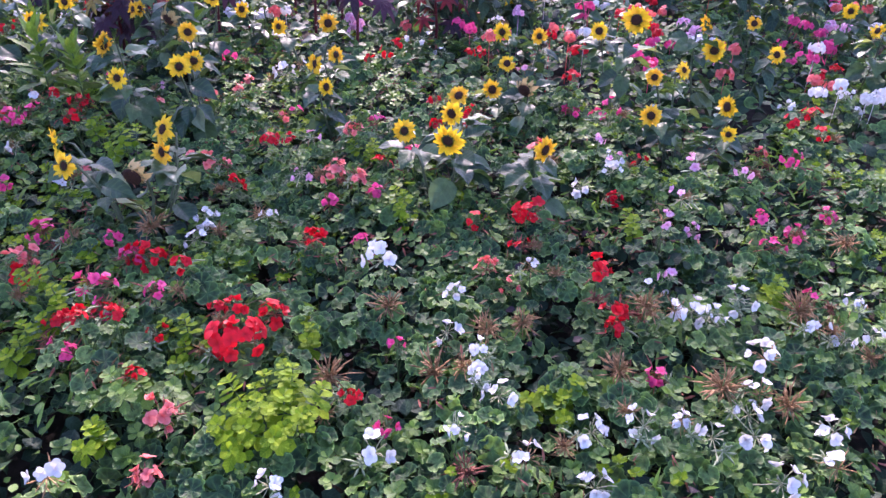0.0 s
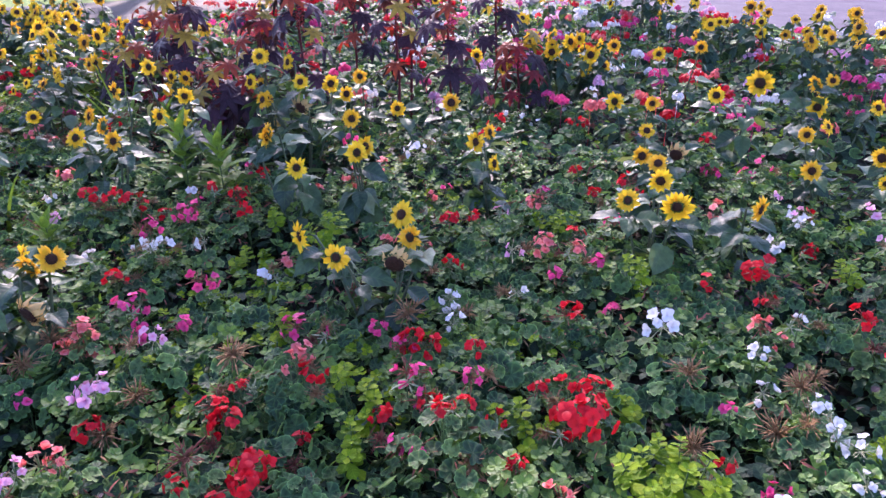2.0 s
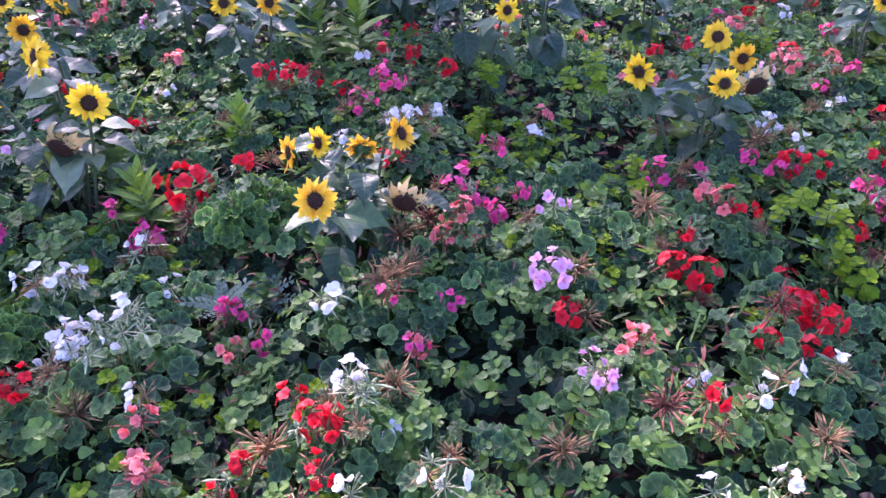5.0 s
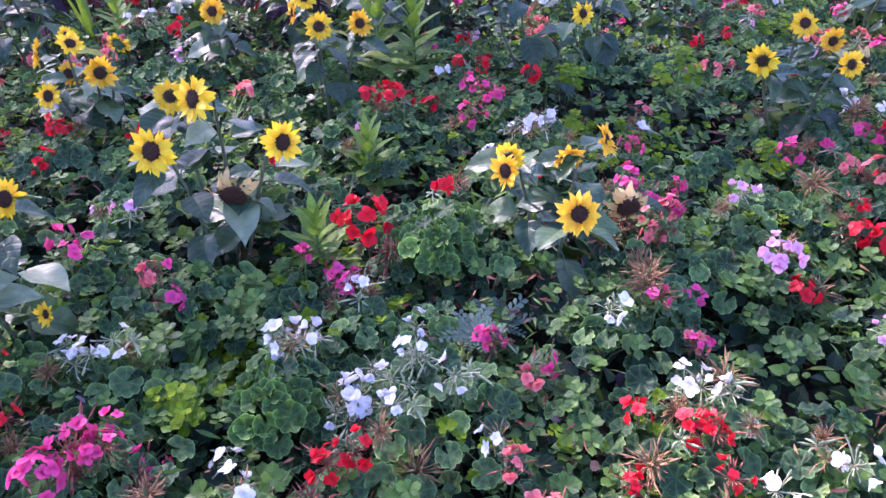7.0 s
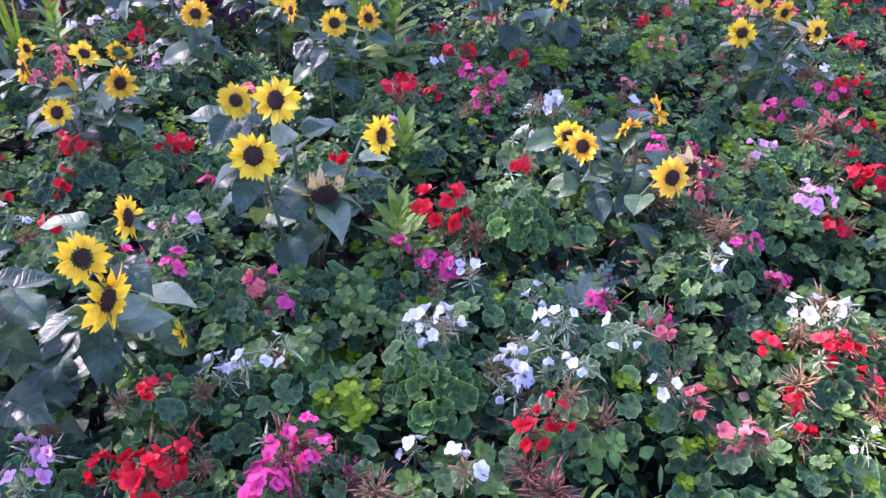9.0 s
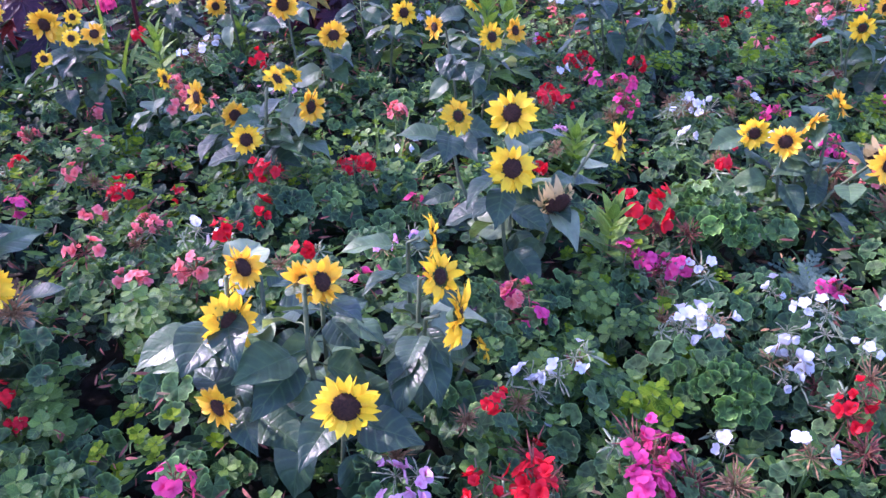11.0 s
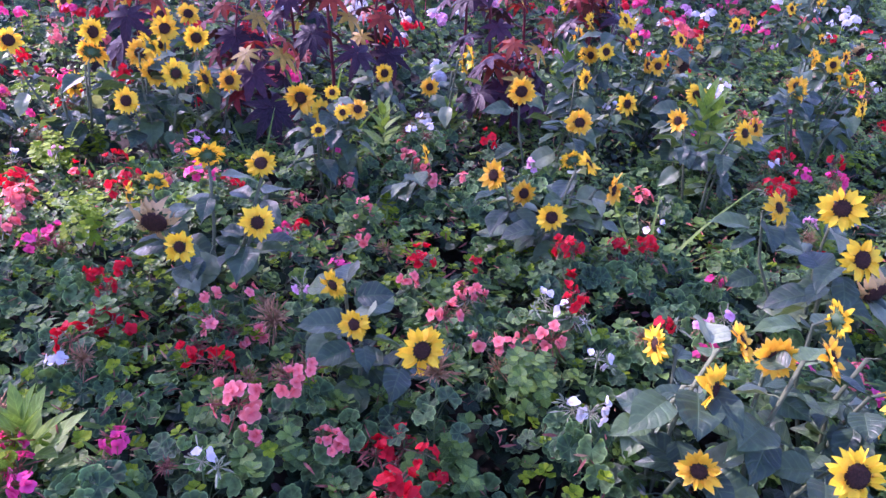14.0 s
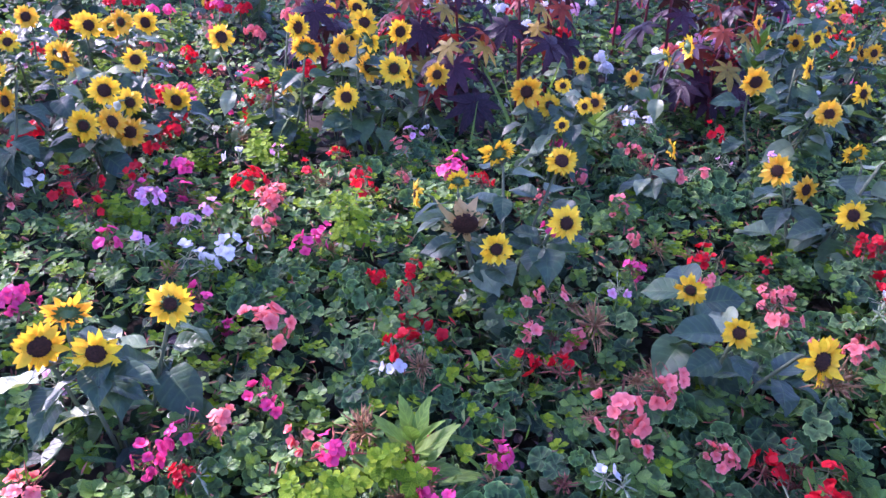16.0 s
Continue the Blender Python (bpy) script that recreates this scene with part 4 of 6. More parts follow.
sunflower(-0.80, 4.23, [(-0.85, 4.12, 0.39, 0.090, 0, 5, 0.20), (-0.70, 4.12, 0.41, 0.113, 1, -10, -0.35), (-0.85, 4.30, 0.46, 0.079, 0, 14, 0.64)])
sunflower(-3.59, 4.34, [(-3.66, 4.37, 0.45, 0.085, 0, -15, 0.30), (-3.50, 4.35, 0.53, 0.088, 0, 70, 0.40), (-3.59, 4.16, 0.63, 0.097, 0, 73, 0.14)])
sunflower(-2.02, 4.43, [(-1.87, 4.38, 0.50, 0.100, 0, 30, 0.20), (-2.17, 4.36, 0.45, 0.085, 0, 10, 0.20)])
sunflower(-3.78, 4.63, [(-3.78, 4.58, 0.47, 0.090, 0, -10, 0.10)])
sunflower(-2.55, 4.68, [(-2.57, 4.57, 0.45, 0.090, 0, 15, 0.30), (-2.53, 4.68, 0.53, 0.090, 0, 10, 0.20)])
sunflower(-4.79, 4.70, [(-4.71, 4.59, 0.56, 0.120, 0, -25, 0.20), (-4.91, 4.60, 0.47, 0.105, 0, -30, 0.30), (-4.77, 4.69, 0.66, 0.120, 0, 100, 0.50), (-4.78, 4.68, 0.55, 0.118, 0, 22, 0.47)])
sunflower(-0.45, 4.78, [(-0.35, 4.67, 0.64, 0.138, 0, 0, 0.20), (-0.54, 4.77, 0.54, 0.090, 0, 0, 0.30)])
sunflower(-4.53, 4.81, [(-4.48, 4.66, 0.49, 0.100, 0, -20, 0.30), (-4.55, 4.78, 0.47, 0.121, 0, 48, 0.38), (-4.55, 4.86, 0.63, 0.109, 0, -2, 0.04)])
sunflower(-0.96, 4.85, [(-1.06, 4.80, 0.46, 0.100, 0, 0, 0.00), (-0.86, 4.82, 0.46, 0.085, 0, 5, 0.30)])
sunflower(-5.77, 4.95, [(-5.73, 4.90, 0.52, 0.118, 0, -10, 0.30), (-5.83, 4.85, 0.42, 0.092, 0, -10, 0.30), (-5.83, 4.75, 0.45, 0.118, 0, -20, 0.12), (-6.05, 4.98, 0.50, 0.103, 0, -51, 0.29), (-5.64, 5.01, 0.43, 0.114, 0, 19, 0.48), (-5.67, 4.90, 0.35, 0.119, 0, -18, 0.46), (-5.73, 4.84, 0.42, 0.119, 0, 33, 0.47)])
sunflower(-0.05, 4.99, [(-0.05, 4.95, 0.59, 0.100, 0, 120, 0.40)])
sunflower(-5.04, 5.00, [(-4.97, 4.85, 0.61, 0.130, 0, 150, 0.60), (-5.06, 4.86, 0.48, 0.110, 0, 60, 0.10), (-4.93, 5.06, 0.64, 0.121, 0, 25, 0.04), (-5.25, 5.06, 0.63, 0.113, 0, 14, 0.48)])
sunflower(-4.68, 5.11, [(-4.64, 5.03, 0.64, 0.121, 0, -11, 0.36), (-4.77, 4.96, 0.56, 0.123, 0, -12, 0.36), (-4.64, 5.20, 0.53, 0.103, 0, -21, 0.08)])
sunflower(-5.51, 5.25, [(-5.56, 5.28, 0.52, 0.104, 0, -13, 0.53), (-5.45, 5.12, 0.38, 0.121, 0, -35, -0.03)])
sunflower(-5.81, 5.40, [(-5.85, 5.17, 0.56, 0.100, 0, 140, 0.50), (-5.81, 5.35, 0.54, 0.128, 0, -67, -0.00)])
sunflower(-1.93, 5.44, [(-2.02, 5.40, 0.54, 0.090, 0, 10, 0.20), (-1.84, 5.39, 0.47, 0.088, 0, 60, 0.20)])
sunflower(0.75, 5.66, [(0.75, 5.61, 0.51, 0.090, 0, -51, 0.47)])
sunflower(-5.70, 5.69, [(-5.68, 5.67, 0.59, 0.118, 0, 10, 0.20), (-5.56, 5.54, 0.62, 0.111, 0, -40, 0.15), (-5.69, 5.79, 0.57, 0.113, 0, 1, 0.11), (-5.83, 5.60, 0.50, 0.111, 0, -19, 0.23)])
sunflower(0.14, 5.71, [(0.14, 5.66, 0.46, 0.085, 0, 11, 0.52)])
sunflower(-0.77, 5.74, [(-0.64, 5.70, 0.61, 0.085, 0, 0, 0.20), (-0.89, 5.67, 0.56, 0.088, 0, 5, 0.20)])
sunflower(-4.41, 5.90, [(-4.47, 5.91, 0.52, 0.114, 0, -25, 0.56), (-4.35, 5.79, 0.54, 0.123, 0, -1, 0.68)])
sunflower(-5.96, 6.07, [(-6.01, 5.89, 0.50, 0.104, 0, -22, 0.69), (-5.91, 6.16, 0.55, 0.118, 0, -21, 0.40)])
sunflower(0.64, 6.22, [(0.64, 6.17, 0.48, 0.093, 0, -16, 0.12)])
sunflower(-5.43, 6.26, [(-5.53, 6.29, 0.44, 0.110, 0, 0, 0.20), (-5.36, 6.34, 0.44, 0.111, 0, 23, 0.23), (-5.39, 6.05, 0.50, 0.124, 0, -37, 0.05)])
sunflower(-0.05, 7.11, [(-0.21, 7.08, 0.57, 0.083, 0, -8, 0.31), (0.12, 7.03, 0.52, 0.082, 0, 0, 0.10)])
sunflower(-4.81, 7.28, [(-4.81, 7.23, 0.37, 0.115, 0, -37, 0.41)])
sunflower(0.26, 7.62, [(0.26, 7.57, 0.61, 0.092, 0, -38, 0.45)])
geranium("white", (-2.77, 1.30, 0.31, 0.83))
geranium("white", (-1.79, 1.38, 0.28, 0.90), (-1.93, 1.37, 0.28, 0.91))
geranium("white", (-2.39, 1.37, 0.30, 1.07), (-2.42, 1.40, 0.29, 0.94), (-2.55, 1.36, 0.29, 1.07))
geranium("red", (-2.77, 1.46, 0.25, 0.85), (-2.80, 1.40, 0.23, 0.91))
geranium("salmon", (-2.93, 1.41, 0.28, 1.01), (-2.95, 1.46, 0.23, 1.08), (-2.97, 1.53, 0.28, 0.94))
geranium("red", (-2.60, 1.48, 0.32, 0.87), (-2.59, 1.52, 0.30, 0.84), (-2.63, 1.51, 0.31, 0.97), (-2.61, 1.40, 0.29, 0.86))
geranium("red", (-1.89, 1.56, 0.31, 1.06))
geranium("white", (-2.57, 1.59, 0.32, 1.07), (-2.58, 1.63, 0.30, 0.86), (-2.50, 1.54, 0.25, 0.89), (-2.55, 1.53, 0.36, 1.06))
geranium("red", (-2.69, 1.60, 0.27, 1.01))
geranium("white", (-1.73, 1.62, 0.30, 1.06), (-1.80, 1.54, 0.33, 0.91), (-1.88, 1.65, 0.27, 0.84))
geranium("red", (-3.25, 1.62, 0.29, 0.89), (-3.30, 1.62, 0.27, 1.05))
geranium("lavender", (-2.08, 1.60, 0.32, 0.89), (-2.09, 1.65, 0.30, 0.91))
geranium("white", (-2.98, 1.59, 0.29, 0.93), (-3.04, 1.69, 0.37, 0.93))
geranium("white", (-1.61, 1.64, 0.30, 0.93))
geranium("white", (-3.46, 1.59, 0.28, 1.09), (-3.49, 1.74, 0.19, 0.85))
geranium("salmon", (-1.99, 1.69, 0.34, 0.80), (-2.03, 1.67, 0.33, 1.10))
geranium("white", (-0.94, 1.73, 0.28, 1.08))
geranium("magenta", (-3.75, 1.72, 0.31, 1.12), (-3.70, 1.73, 0.30, 0.94), (-3.74, 1.77, 0.31, 1.10), (-3.79, 1.69, 0.31, 1.25), (-3.69, 1.79, 0.30, 0.87), (-3.65, 1.76, 0.19, 1.04))
geranium("salmon", (-2.84, 1.76, 0.25, 1.07))
geranium("white", (-3.22, 1.80, 0.24, 1.25), (-3.26, 1.82, 0.24, 0.97), (-3.27, 1.78, 0.23, 0.89), (-3.15, 1.78, 0.30, 0.91), (-3.17, 1.75, 0.25, 0.87), (-3.16, 1.69, 0.32, 0.82))
geranium("salmon", (-2.46, 1.79, 0.23, 0.99))
geranium("red", (-1.59, 1.87, 0.27, 1.30), (-1.56, 1.80, 0.29, 1.06), (-1.71, 1.74, 0.29, 0.81), (-1.62, 1.75, 0.26, 1.09))
geranium("white", (-2.66, 1.83, 0.34, 1.02))
geranium("red", (-3.97, 1.78, 0.34, 1.30), (-3.94, 1.82, 0.28, 1.09), (-4.03, 1.84, 0.30, 1.09), (-3.90, 1.87, 0.28, 0.98), (-3.93, 1.96, 0.37, 0.80))
geranium("magenta", (-2.38, 1.95, 0.23, 1.04), (-2.46, 1.77, 0.24, 0.85), (-2.52, 1.87, 0.32, 0.90))
geranium("magenta", (-2.90, 1.93, 0.22, 1.01), (-2.90, 1.90, 0.24, 0.97), (-2.80, 1.81, 0.24, 0.93))
geranium("white", (-3.09, 1.82, 0.31, 1.10), (-3.09, 1.86, 0.29, 1.00), (-3.18, 1.85, 0.27, 0.91), (-3.06, 1.98, 0.25, 0.88))
geranium("red", (-2.11, 1.89, 0.23, 1.08))
geranium("salmon", (-0.78, 1.84, 0.25, 0.95), (-0.84, 1.97, 0.29, 1.05))
geranium("white", (-0.50, 1.91, 0.28, 0.91))
geranium("lavender", (-4.15, 1.94, 0.32, 0.86), (-4.12, 1.91, 0.33, 0.97), (-4.17, 1.89, 0.29, 1.06))
geranium("lavender", (-2.14, 1.97, 0.30, 1.20))
geranium("white", (-3.29, 1.97, 0.28, 1.05), (-3.32, 2.00, 0.25, 1.09), (-3.34, 1.92, 0.31, 1.06), (-3.38, 1.98, 0.28, 1.06), (-3.35, 2.02, 0.24, 0.80))
geranium("white", (-3.75, 1.98, 0.32, 1.00), (-3.79, 1.99, 0.29, 1.08), (-3.79, 1.97, 0.21, 0.82), (-3.79, 2.02, 0.31, 0.89), (-3.70, 1.99, 0.34, 0.89))
geranium("magenta", (-1.22, 2.05, 0.28, 0.97), (-1.27, 2.05, 0.27, 0.94))
geranium("red", (-1.77, 2.03, 0.24, 1.15), (-1.83, 2.07, 0.25, 1.05), (-1.78, 2.13, 0.29, 0.80))
geranium("red", (-0.96, 2.01, 0.33, 0.82), (-1.15, 2.05, 0.42, 0.84), (-1.11, 2.12, 0.39, 0.84), (-1.05, 2.18, 0.31, 0.82))
geranium("white", (-0.36, 2.11, 0.25, 1.11))
geranium("red", (-1.60, 2.23, 0.30, 1.07), (-1.55, 2.05, 0.23, 0.83))
geranium("white", (-3.16, 2.12, 0.28, 0.96), (-3.17, 2.17, 0.26, 0.90))
geranium("red", (-1.35, 2.13, 0.29, 0.90), (-1.24, 2.18, 0.32, 0.91))
geranium("magenta", (-4.48, 2.16, 0.29, 1.01))
geranium("salmon", (-2.33, 2.19, 0.25, 0.99), (-2.35, 2.17, 0.35, 0.92), (-2.37, 2.21, 0.30, 0.86), (-2.40, 2.14, 0.29, 0.91))
geranium("magenta", (-0.37, 2.19, 0.26, 0.84))
geranium("white", (0.13, 2.20, 0.28, 0.98))
geranium("lavender", (-2.11, 2.20, 0.34, 1.03))
geranium("white", (-0.03, 2.21, 0.29, 0.92), (-0.19, 2.19, 0.33, 0.83))
geranium("red", (-0.48, 2.22, 0.28, 0.86))
geranium("magenta", (-3.29, 2.26, 0.30, 0.92), (-3.21, 2.26, 0.23, 0.99), (-3.18, 2.20, 0.23, 1.05), (-3.19, 2.16, 0.26, 0.92))
geranium("magenta", (-1.31, 2.22, 0.38, 1.06), (-1.28, 2.25, 0.35, 1.00), (-1.25, 2.20, 0.32, 0.94), (-1.15, 2.29, 0.35, 0.92))
geranium("magenta", (-3.64, 2.27, 0.31, 0.96), (-3.62, 2.23, 0.24, 1.02))
geranium("salmon", (-3.65, 2.26, 0.31, 0.93))
geranium("salmon", (-1.65, 2.23, 0.33, 1.02), (-1.68, 2.32, 0.30, 0.95))
geranium("red", (-2.91, 2.30, 0.42, 0.88))
geranium("red", (-0.83, 2.24, 0.32, 1.45), (-0.86, 2.22, 0.30, 1.02), (-0.97, 2.34, 0.32, 0.82), (-0.89, 2.33, 0.35, 0.94), (-0.82, 2.31, 0.30, 0.94), (-0.83, 2.40, 0.30, 1.08))
geranium("magenta", (-3.84, 2.31, 0.36, 1.10), (-3.81, 2.39, 0.35, 0.92))
geranium("magenta", (-2.36, 2.36, 0.31, 1.09), (-2.34, 2.41, 0.30, 1.05), (-2.29, 2.35, 0.26, 0.88), (-2.25, 2.29, 0.26, 0.95), (-2.18, 2.41, 0.25, 0.84))
geranium("red", (-3.11, 2.37, 0.30, 1.50))
geranium("white", (0.08, 2.37, 0.27, 1.01), (0.19, 2.41, 0.30, 1.08))
geranium("white", (-4.38, 2.49, 0.32, 1.05), (-4.39, 2.43, 0.36, 1.01), (-4.27, 2.36, 0.32, 1.03))
geranium("white", (-0.16, 2.39, 0.27, 0.98), (-0.23, 2.41, 0.31, 0.83), (-0.26, 2.49, 0.31, 0.99))
geranium("magenta", (-0.47, 2.44, 0.28, 0.80))
geranium("red", (-1.18, 2.44, 0.34, 0.85))
geranium("white", (0.34, 2.44, 0.30, 1.05), (0.27, 2.46, 0.30, 0.81))
geranium("red", (-4.84, 2.50, 0.28, 1.20), (-4.80, 2.40, 0.26, 0.83))
geranium("magenta", (-1.78, 2.46, 0.29, 1.08), (-1.64, 2.45, 0.31, 0.86))
geranium("magenta", (-1.51, 2.49, 0.32, 0.81), (-1.41, 2.45, 0.29, 1.07))
geranium("white", (-4.99, 2.48, 0.27, 0.84))
geranium("red", (-1.33, 2.48, 0.29, 1.07), (-1.40, 2.49, 0.29, 1.02))
geranium("white", (0.50, 2.42, 0.25, 1.07), (0.43, 2.50, 0.29, 1.10), (0.41, 2.58, 0.28, 0.99))
geranium("magenta", (-3.92, 2.51, 0.29, 1.06))
geranium("red", (-4.05, 2.55, 0.41, 0.81))
geranium("white", (0.60, 2.61, 0.28, 1.05), (0.61, 2.50, 0.27, 0.96))
geranium("red", (-2.56, 2.56, 0.29, 1.03))
geranium("white", (-4.22, 2.59, 0.34, 0.83))
geranium("red", (-4.74, 2.63, 0.25, 1.04), (-4.80, 2.65, 0.24, 1.10), (-4.71, 2.53, 0.22, 0.82), (-4.73, 2.56, 0.29, 0.90))
geranium("lavender", (-3.82, 2.60, 0.30, 0.98), (-3.73, 2.60, 0.30, 1.06))
geranium("white", (-2.71, 2.60, 0.33, 0.88))
geranium("red", (-3.32, 2.60, 0.39, 0.86))
geranium("white", (-0.40, 2.67, 0.33, 0.88), (-0.38, 2.57, 0.27, 1.00))
geranium("magenta", (-2.24, 2.60, 0.31, 1.04), (-2.24, 2.67, 0.27, 0.93))
geranium("magenta", (0.18, 2.67, 0.24, 0.92))
geranium("white", (-1.36, 2.76, 0.30, 0.93), (-1.34, 2.72, 0.27, 0.91), (-1.31, 2.63, 0.29, 0.93))
geranium("magenta", (-3.66, 2.71, 0.34, 0.83))
geranium("white", (-2.54, 2.74, 0.35, 0.96), (-2.53, 2.79, 0.33, 1.11), (-2.57, 2.78, 0.31, 0.93), (-2.50, 2.69, 0.35, 1.04), (-2.55, 2.67, 0.35, 0.85))
geranium("white", (-0.67, 2.74, 0.33, 1.30))
geranium("white", (0.43, 2.81, 0.29, 1.04), (0.43, 2.68, 0.27, 1.02))
geranium("white", (-5.15, 2.75, 0.30, 0.97))
geranium("red", (-4.18, 2.75, 0.40, 0.95))
geranium("salmon", (-4.28, 2.79, 0.29, 1.01), (-4.27, 2.71, 0.34, 1.09))
geranium("white", (-4.23, 2.80, 0.39, 0.85), (-4.12, 2.77, 0.31, 0.83), (-4.18, 2.74, 0.36, 1.04))
geranium("red", (-0.97, 2.79, 0.29, 1.09), (-0.93, 2.77, 0.29, 0.97))
geranium("salmon", (-4.87, 2.86, 0.35, 0.94), (-4.91, 2.86, 0.34, 1.03), (-4.89, 2.73, 0.27, 0.86), (-4.87, 2.70, 0.27, 0.89))
geranium("white", (-1.14, 2.80, 0.34, 0.86))
geranium("salmon", (-5.04, 2.84, 0.34, 1.20), (-5.04, 2.77, 0.29, 0.90))
geranium("lavender", (-3.06, 2.81, 0.35, 0.87))
geranium("white", (-2.10, 2.81, 0.24, 1.02))
geranium("salmon", (-4.41, 2.81, 0.30, 1.11), (-4.40, 2.75, 0.33, 0.89), (-4.48, 2.90, 0.36, 1.03))
geranium("red", (0.03, 2.82, 0.25, 0.93), (0.03, 2.87, 0.27, 1.07))
geranium("salmon", (-0.38, 2.86, 0.31, 0.99), (-0.30, 2.88, 0.26, 0.89))
geranium("white", (-2.41, 2.88, 0.31, 0.87))
geranium("magenta", (-0.83, 2.88, 0.28, 0.81))
geranium("magenta", (-5.47, 2.83, 0.32, 0.95), (-5.47, 2.88, 0.32, 0.92), (-5.47, 2.98, 0.31, 0.86))
geranium("salmon", (-2.06, 2.90, 0.27, 0.92))
geranium("magenta", (-5.29, 2.91, 0.29, 0.90))
geranium("magenta", (-2.68, 2.91, 0.32, 1.05))
geranium("white", (-0.26, 2.93, 0.31, 0.85))
geranium("white", (0.22, 3.00, 0.25, 1.20), (0.18, 2.91, 0.30, 0.95), (0.27, 2.91, 0.31, 0.99))
geranium("red", (-3.98, 3.02, 0.38, 0.95), (-3.97, 2.99, 0.39, 1.07), (-4.02, 2.94, 0.30, 1.06))
geranium("red", (-3.73, 2.94, 0.36, 0.98), (-3.68, 2.96, 0.35, 0.95), (-3.69, 3.07, 0.29, 1.03))
geranium("red", (-1.44, 3.00, 0.29, 1.07))
geranium("magenta", (-5.62, 2.94, 0.29, 0.93), (-5.59, 3.06, 0.31, 1.03))
geranium("red", (-0.07, 3.01, 0.31, 1.11))
geranium("white", (0.55, 3.01, 0.30, 0.95), (0.69, 3.04, 0.29, 0.87), (0.63, 3.02, 0.27, 0.88))
geranium("red", (-2.91, 3.06, 0.35, 1.03), (-2.94, 3.01, 0.38, 1.02), (-2.88, 3.10, 0.33, 1.11), (-3.01, 2.97, 0.40, 1.07))
geranium("salmon", (-4.30, 3.07, 0.29, 0.88), (-4.29, 3.03, 0.30, 0.86), (-4.34, 3.04, 0.28, 0.88))
geranium("magenta", (-2.55, 3.01, 0.34, 0.86), (-2.61, 3.02, 0.36, 1.03), (-2.63, 3.14, 0.33, 1.07))
geranium("white", (0.34, 3.06, 0.29, 1.09))
geranium("red", (-5.09, 3.12, 0.30, 0.88), (-5.03, 3.05, 0.30, 1.08))
geranium("magenta", (-0.92, 3.15, 0.32, 0.90), (-1.06, 3.06, 0.28, 0.94))
geranium("salmon", (-1.66, 3.14, 0.29, 1.03), (-1.74, 3.14, 0.29, 0.83), (-1.57, 3.13, 0.29, 0.83))
geranium("white", (0.07, 3.15, 0.19, 1.07))
geranium("red", (-0.37, 3.23, 0.32, 1.20), (-0.34, 3.08, 0.28, 0.91))
geranium("red", (-0.54, 3.16, 0.28, 0.99))
geranium("white", (-3.44, 3.16, 0.26, 1.02))
geranium("red", (-5.87, 3.18, 0.26, 0.80))
geranium("lavender", (-4.75, 3.19, 0.37, 0.91))
geranium("magenta", (0.54, 3.19, 0.27, 0.94))
geranium("salmon", (-5.77, 3.27, 0.28, 0.96), (-5.63, 3.13, 0.29, 0.87))
geranium("salmon", (-4.42, 3.20, 0.29, 0.99))
geranium("salmon", (-1.12, 3.20, 0.33, 1.11), (-1.14, 3.25, 0.32, 0.93), (-1.00, 3.16, 0.35, 0.97))
geranium("white", (0.66, 3.21, 0.28, 0.84))
geranium("salmon", (-4.98, 3.26, 0.37, 0.89), (-4.99, 3.22, 0.30, 1.01), (-4.91, 3.17, 0.24, 0.84), (-4.86, 3.19, 0.26, 1.08), (-4.89, 3.28, 0.32, 1.09))
geranium("red", (-4.18, 3.18, 0.30, 0.83), (-4.33, 3.30, 0.29, 1.10), (-4.32, 3.24, 0.31, 0.92))
geranium("white", (-2.71, 3.25, 0.34, 1.05))
geranium("lavender", (0.06, 3.34, 0.35, 1.04), (0.13, 3.16, 0.25, 0.89))
geranium("magenta", (-5.91, 3.25, 0.27, 1.02), (-5.83, 3.26, 0.30, 1.01))
geranium("salmon", (-3.42, 3.25, 0.34, 1.06))
geranium("white", (-5.36, 3.26, 0.28, 0.88))
geranium("salmon", (-6.13, 3.27, 0.27, 1.04))
geranium("red", (-5.32, 3.28, 0.32, 1.11))
geranium("red", (-2.52, 3.30, 0.34, 1.02), (-2.52, 3.34, 0.31, 0.97), (-2.63, 3.27, 0.36, 0.84))
geranium("magenta", (-4.60, 3.30, 0.33, 0.96))
geranium("magenta", (-5.64, 3.33, 0.24, 0.91), (-5.65, 3.38, 0.23, 1.03))
geranium("lavender", (-1.35, 3.40, 0.35, 1.02))
geranium("red", (-1.57, 3.42, 0.29, 0.98), (-1.46, 3.39, 0.32, 0.86))
geranium("magenta", (-0.90, 3.42, 0.36, 1.01))
geranium("red", (-1.04, 3.42, 0.29, 1.00))
geranium("red", (-5.20, 3.52, 0.30, 0.86), (-5.23, 3.43, 0.27, 1.08), (-5.16, 3.38, 0.25, 1.01))
geranium("salmon", (-4.43, 3.48, 0.30, 0.84))
geranium("lavender", (0.09, 3.54, 0.34, 1.10), (0.16, 3.47, 0.26, 0.85))
geranium("lavender", (-6.05, 3.51, 0.32, 0.91))
geranium("red", (-2.54, 3.54, 0.33, 1.03))
geranium("magenta", (0.36, 3.62, 0.29, 0.99), (0.48, 3.61, 0.26, 0.98), (0.42, 3.52, 0.24, 1.01))
geranium("salmon", (-5.56, 3.59, 0.26, 1.40))
geranium("red", (-0.16, 3.61, 0.25, 0.90))
geranium("red", (-5.14, 3.59, 0.32, 0.86), (-5.21, 3.68, 0.27, 0.82))
geranium("magenta", (-2.66, 3.66, 0.32, 1.03))
